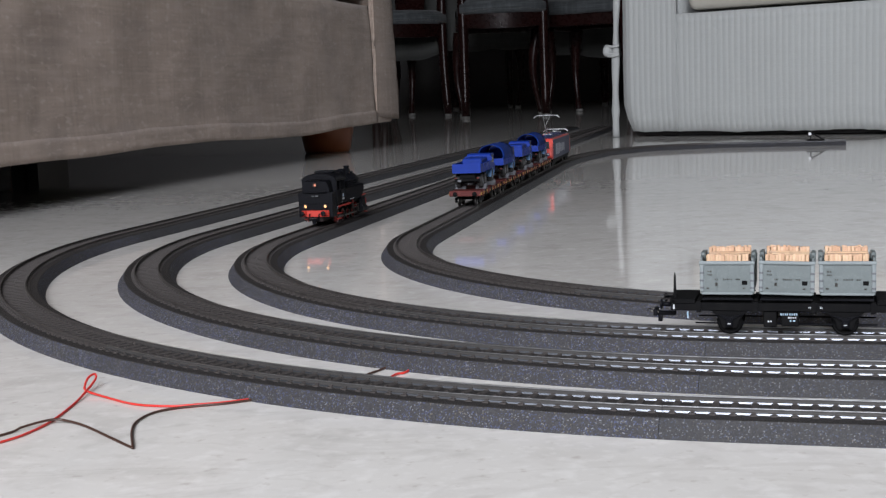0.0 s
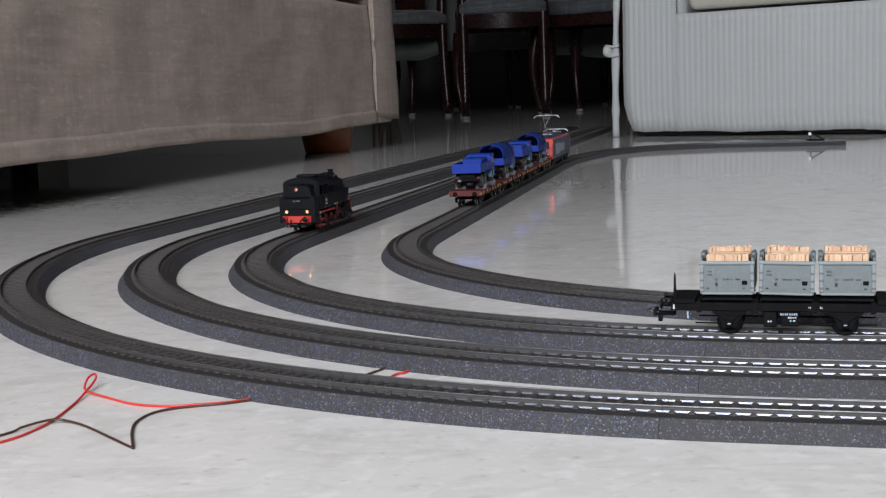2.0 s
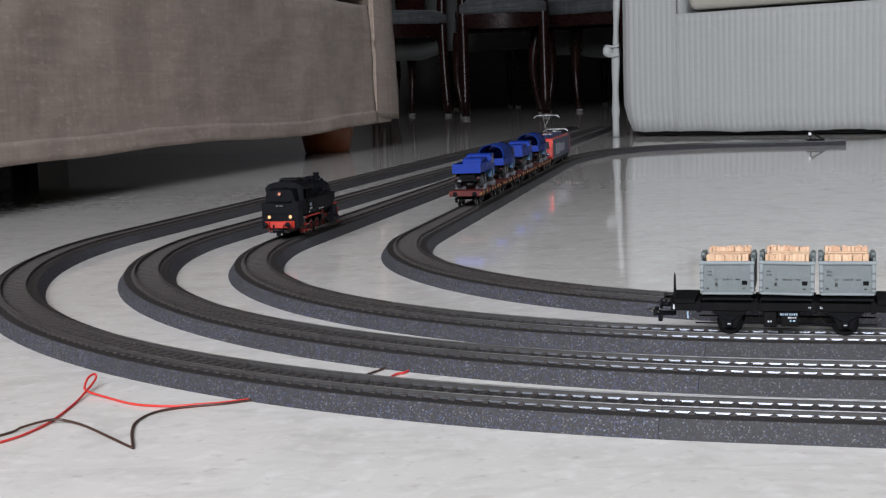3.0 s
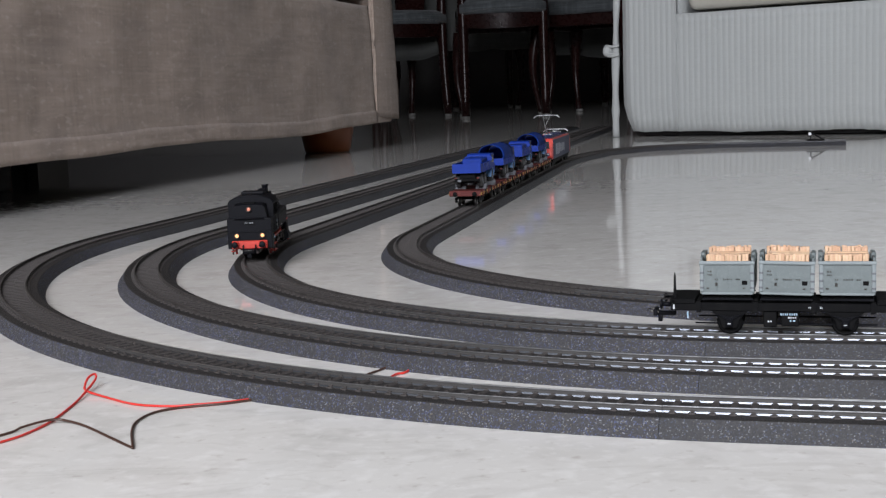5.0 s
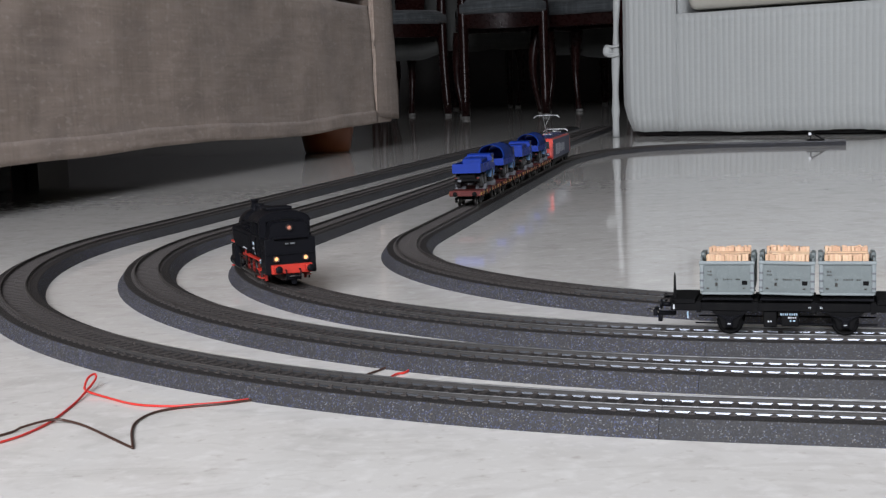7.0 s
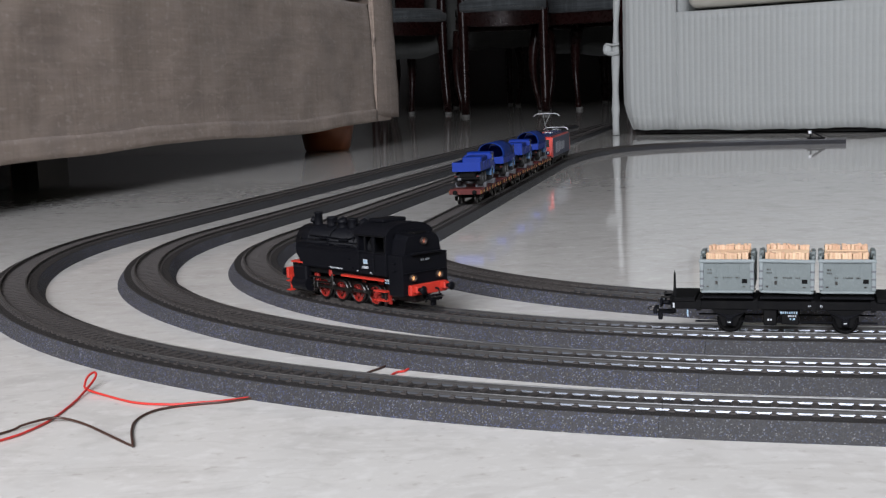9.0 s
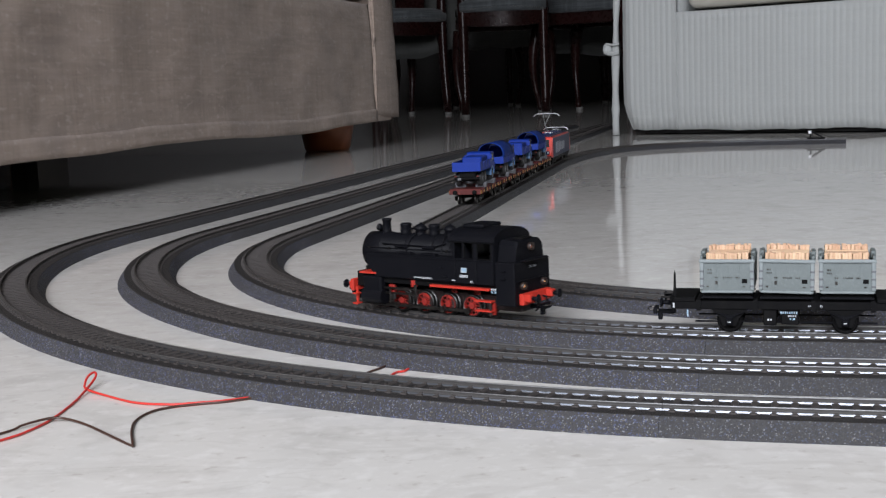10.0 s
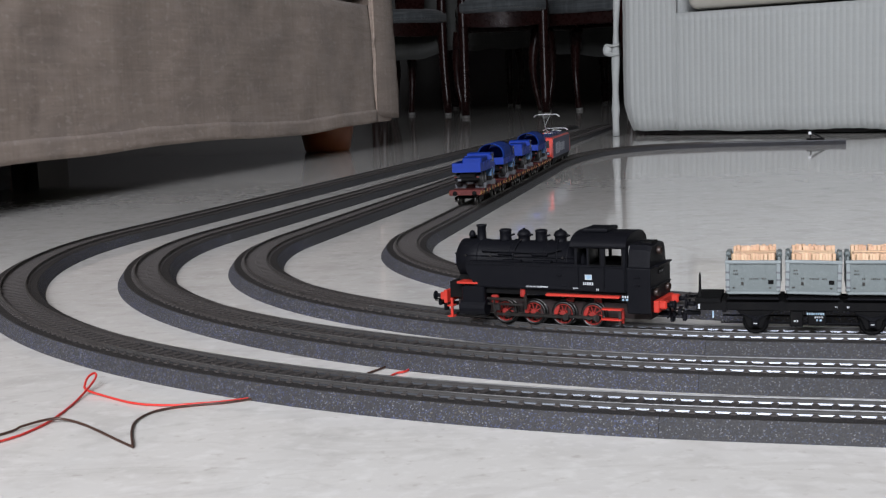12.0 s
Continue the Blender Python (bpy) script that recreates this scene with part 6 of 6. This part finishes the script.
def electric_locomotive():
    e = thing("electric_locomotive", Matrix(), "red and slate-blue model electric locomotive, pantograph raised", "locomotive")
    prof = [(-0.1040, 0.0130), (0.1040, 0.0130), (0.1062, 0.0190), (0.1050, 0.0270), (0.0990, 0.0405), (0.0950, 0.0425), (-0.0950, 0.0425), (-0.0990, 0.0405), (-0.1050, 0.0270), (-0.1062, 0.0190)]
    bm = bmesh.new()
    prism(bm, prof, -0.0165, 0.0165)
    bmesh.ops.bevel(bm, geom=[ed for ed in bm.edges if abs(ed.verts[0].co.z - ed.verts[1].co.z) < 0.03], offset=0.0012, segments=2, affect="EDGES")
    part("body_shell", bm, M_ELRED, e, "bright red body ends")
    for sy in (-1, 1):
        part("side_panel", box(bmesh.new(), -0.0930, 0.0930, sy * 0.01665 - 0.0002, sy * 0.01665 + 0.0002, 0.0132, 0.0405), M_ELBLUE, e, "slate-blue side panel")
        for i, (x, w, h) in enumerate(((0.062, 0.012, 0.016), (0.046, 0.012, 0.016), (0.030, 0.012, 0.016), (0.012, 0.014, 0.012), (-0.006, 0.012, 0.012), (-0.024, 0.012, 0.012))):
            part("logo_shape", box(bmesh.new(), x - w / 2, x + w / 2, sy * 0.01692 - 0.00006, sy * 0.01692 + 0.00006, 0.0260 - h / 2, 0.0260 + h / 2), M_ELGREY, e, "pale grey block of the painted mark")
        part("skirt", box(bmesh.new(), -0.0950, 0.0950, sy * 0.0140, sy * 0.0155, 0.0085, 0.0129), M_DULLBLACK, e)
        part("side_window", box(bmesh.new(), 0.0945, 0.0985, sy * 0.01655 - 0.0001, sy * 0.01655 + 0.0001, 0.0285, 0.0355), M_GLASS, e)
    for sx in (-1, 1):
        bm = bmesh.new()
        secs = [[(sx * x, -w, z), (sx * x, w, z)] for x, z, w in ((0.1048, 0.0285, 0.0125), (0.1003, 0.0385, 0.0115))]
        sheet(bm, [[Vector(p) for p in s] for s in secs], Vector((-sx * 0.0012, 0, 0)))
        bmesh.ops.translate(bm, verts=bm.verts, vec=(sx * 0.0004, 0, 0))
        part("windscreen", bm, M_GLASS, e, "dark windscreen")
        # Pale strip added in place of the highlight on the lower windscreen.
        part("front_panel", box(bmesh.new(), sx * 0.1045, sx * 0.1064, -0.0085, 0.0085, 0.0236, 0.0268, 0.0003), M_ELGREY, e, "pale grey strip for the highlight low on the windscreen")
        part("front_band", box(bmesh.new(), sx * 0.1052, sx * 0.1066, -0.0125, 0.0125, 0.0180, 0.0225, 0.0003), M_ELBLUE, e)
        for y in (-0.0105, 0.0105):
            part("marker_lamp", lathe(bmesh.new(), [(0.0014, 0), (0.0014, 0.0006)], Matrix.Translation((sx * 0.1062, y, 0.0205)) @ Matrix.Rotation(radians(90 * sx), 4, "Y"), 12), M_MARK, e)
        buffer_pair(e, sx * 0.1045, sx * 0.0050, 0.0100, 0.0115, M_DULLBLACK)
        bm = bmesh.new()
        for sy in (-1, 1):
            prism(bm, [(sx * 0.052, 0.0080), (sx * 0.092, 0.0080), (sx * 0.088, 0.0030), (sx * 0.076, 0.0050), (sx * 0.068, 0.0050), (sx * 0.056, 0.0030)], sy * 0.0120, sy * 0.0140)
        bogie = part("bogie", bm, M_DULLBLACK, e)
        for x in (0.058, 0.086):
            for sy in (-1, 1):
                part("wheel", lathe(bmesh.new(), [(0.0070, -0.0013), (0.0070, 0.0013)], Matrix.Translation((sx * x, sy * 0.0088, 0.0070)) @ Matrix.Rotation(radians(90), 4, "X"), 20), M_ROD, bogie, smooth=True)
    part("roof", box(bmesh.new(), -0.0930, 0.0930, -0.0130, 0.0130, 0.0424, 0.0440, 0.0006), M_ELBLUE, e, "dark roof deck")
    for x in (-0.05, -0.02, 0.01, 0.04):
        part("roof_box", box(bmesh.new(), x - 0.009, x + 0.009, -0.0090, 0.0090, 0.0439, 0.0462, 0.0006), M_ELBLUE, e)
    for x0, x1 in ((-0.015, 0.045),):
        part("roof_line", tube(bmesh.new(), (x0, -0.004, 0.0478), (x1, -0.004, 0.0478), 0.0004, n=6), M_SILVER, e)
    for x in (-0.015, 0.015, 0.045):
        part("insulator", lathe(bmesh.new(), [(0.0009, 0.0438), (0.0013, 0.0446), (0.0009, 0.0454), (0.0013, 0.0462), (0.0008, 0.0476)], Matrix.Translation((x, -0.004, 0)), 10), M_ELRED, e)
    # pantographs: one raised near the wagons, one folded
    def pantograph(x, raised):
        bm = bmesh.new()
        top = 0.0745 if raised else 0.0505
        knee = Vector((x + 0.020, 0, 0.0585)) if raised else Vector((x + 0.030, 0, 0.0490))
        for sy in (-1, 1):
            tube(bm, (x - 0.014, sy * 0.006, 0.0462), (x + 0.010, sy * 0.006, 0.0462), 0.0005, n=6)
        tube(bm, (x - 0.012, -0.007, 0.0462), (x - 0.012, 0.007, 0.0462), 0.0005, n=6)
        tube(bm, (x - 0.012, 0, 0.0462), knee, 0.0007, 0.0005, n=6)
        for sy in (-1, 1):
            tube(bm, knee, (x, sy * 0.0050, top - 0.001), 0.0004, n=6)
        p = part("pantograph", bm, M_SILVER, e, "raised silver pantograph" if raised else "folded silver pantograph")
        for dx in (-0.0035, 0.0035):
            part("contact_strip", sweep(bmesh.new(), spline([(x + dx, -0.0190, top - 0.0035), (x + dx, -0.0150, top - 0.0005), (x + dx, -0.008, top), (x + dx, 0.008, top), (x + dx, 0.0150, top - 0.0005), (x + dx, 0.0190, top - 0.0035)], 5), 0.0006, 6), M_SILVER, p)
        for y in (-0.006, 0.006):
            part("insulator", lathe(bmesh.new(), [(0.0009, 0.0438), (0.0013, 0.0446), (0.0009, 0.0454), (0.0008, 0.0461)], Matrix.Translation((x - 0.008, y, 0)), 10), M_ELRED, p)
    pantograph(0.036, True)
    pantograph(-0.062, False)
    return e


def standing_train():
    S0 = FRONT + 0.762
    w0 = flat_wagon()
    open_one, covered_one = lorry(False), lorry(True)
    ch = chock()
    first = {True: covered_one, False: open_one}
    for i in range(4):
        m = LINE_4.stand(S0 + 0.0700 + 0.1400 * i, 0.088)
        wag = w0 if i == 0 else copy_thing(w0, m)
        wag.matrix_world = m
        cov = i % 2 == 1
        lm = m @ pose(0.012, 0, 0.0179)
        if first[cov] is not None:
            first[cov].matrix_world = lm
            first[cov] = None
        else:
            copy_thing(covered_one if cov else open_one, lm)
        for x in (0.012 - 0.030, 0.012 + 0.0195):
            for sy in (-1, 1):
                cm = m @ pose(x, sy * 0.0105, 0.0157)
                if ch is not None and i == 0 and x < 0 and sy < 0:
                    ch.matrix_world = cm
                else:
                    copy_thing(ch, cm)
    e = electric_locomotive()
    e.matrix_world = LINE_4.stand(S0 + 0.1400 * 4 + 0.1095, 0.144)


standing_train()


# ---- the end of the siding ----
M_WHITEBOARD = material("white_board_paint", (0.75, 0.76, 0.78), 0.5, 0, [(300, 2, 0.4, 0.7, (0.6, 0.61, 0.63), 0.5)])

def buffer_stop():
    m = LINE_4.stand(LINE_4.length - 0.055, 0.01)
    b = thing("buffer_stop", m, "small dark model buffer stop at the end of the siding", "buffer stop")
    bm = bmesh.new()
    box(bm, -0.018, 0.014, -0.0110, 0.0110, -0.0004, 0.0020, 0.0004)
    part("base", bm, M_DULLBLACK, b)
    for sy in (-1, 1):
        bm = bmesh.new()
        prism(bm, [(-0.016, 0.0015), (-0.013, 0.0015), (0.0075, 0.0125), (0.0075, 0.0150), (0.0055, 0.0150)], sy * 0.0075, sy * 0.0090)
        part("strut", bm, M_DULLBLACK, b)
        part("upright", box(bmesh.new(), 0.0060, 0.0080, sy * 0.0075, sy * 0.0090, 0.0015, 0.0150), M_DULLBLACK, b)
    beam = part("beam", box(bmesh.new(), 0.0080, 0.0105, -0.0150, 0.0150, 0.0095, 0.0150, 0.0004), M_DULLBLACK, b)
    for sy in (-1, 1):
        part("end_board", box(bmesh.new(), 0.0058, 0.0107, sy * 0.0154 - 0.0004, sy * 0.0154 + 0.0004, 0.0098, 0.0148, 0.0002), M_WHITEBOARD, beam, "small white end board")
    for y in (-0.0110, 0.0, 0.0110):
        part("white_panel", box(bmesh.new(), 0.01052, 0.01068, y - 0.0026, y + 0.0026, 0.0100, 0.0145), M_MARK, beam)


buffer_stop()


# ---- what moves ----
S_LOCO = [(0.0, 0.7572), (0.5, 0.7456), (1.0, 0.7330), (1.5, 0.7208), (2.0, 0.7084), (2.5, 0.6927), (3.0, 0.6668), (3.5, 0.6363), (4.0, 0.6028), (4.5, 0.5673), (5.0, 0.5310), (5.5, 0.4953), (6.0, 0.4575), (6.5, 0.4220), (7.0, 0.3848), (7.5, 0.3500), (8.0, 0.3155), (8.5, 0.2819), (9.0, 0.2485), (9.5, 0.2140), (10.0, 0.1797), (10.5, 0.1474), (11.0, 0.1250), (11.5, 0.1135), (12.0, 0.1117)]
S_WAGON = [(0.0, 0.0), (10.85, 0.0), (11.0, 0.0024), (11.25, 0.0066), (11.5, 0.0094), (11.75, 0.0111), (12.0, 0.0117)]


def eased(rows, t):
    """A smooth value between rows (Catmull-Rom on uneven times, kept between its neighbours)."""
    for i in range(len(rows) - 1):
        if t <= rows[i + 1][0] + 1e-9:
            break
    (t0, a), (t1, b) = rows[i], rows[i + 1]
    h = t1 - t0
    def slope(j):
        if j <= 0 or j >= len(rows) - 1:
            return 0.0 if j > 0 else (rows[1][1] - rows[0][1]) / (rows[1][0] - rows[0][0])
        return (rows[j + 1][1] - rows[j - 1][1]) / (rows[j + 1][0] - rows[j - 1][0])
    m0, m1 = slope(i), slope(i + 1)
    u = (t - t0) / h
    return (2 * u ** 3 - 3 * u * u + 1) * a + (u ** 3 - 2 * u * u + u) * h * m0 + (3 * u * u - 2 * u ** 3) * b + (u ** 3 - u * u) * h * m1


STEPS = [i / 10 for i in range(121)]


def motions():
    loco = [(t, FRONT + eased(S_LOCO, t)) for t in STEPS]
    sway = [(0.0, 0.0), (7.5, 0.0), (9.0, 2.0), (10.5, 4.0), (12.0, 4.6)]
    walk(LOCO, [(t, LINE_3.stand(s, 0.048, RAIL_Z - 0.0006) @ pose(0, 0, 0, 0, 0, eased(sway, t))) for t, s in loco])
    rolled = [(t, math.degrees((loco[0][1] - s) / R_LOCO)) for t, s in loco]
    for w in LOCO_WHEELS:
        x, y, z = w.matrix_basis.translation
        lead = 90 if y > 0 else 0
        walk(w, [(t, pose(x, y, z, 0, a + lead, 0)) for t, a in rolled])
    for rod, sy in LOCO_RODS:
        lead = 90 if sy > 0 else 0
        walk(rod, [(t, pose(CRANK * sin(radians(a + lead)), 0, R_LOCO + CRANK * cos(radians(a + lead)))) for t, a in rolled])
    wag = [(t, max(0.0, eased(S_WAGON, t))) for t in STEPS]
    walk(WAGON, [(t, LINE_3.stand(FRONT - 0.0037 - d, 0.052, RAIL_Z - 0.0012)) for t, d in wag])
    for w in WAGON_WHEELS:
        x, y, z = w.matrix_basis.translation
        walk(w, [(t, pose(x, y, z, 0, math.degrees(d / 0.0056), 0)) for t, d in wag])


motions()
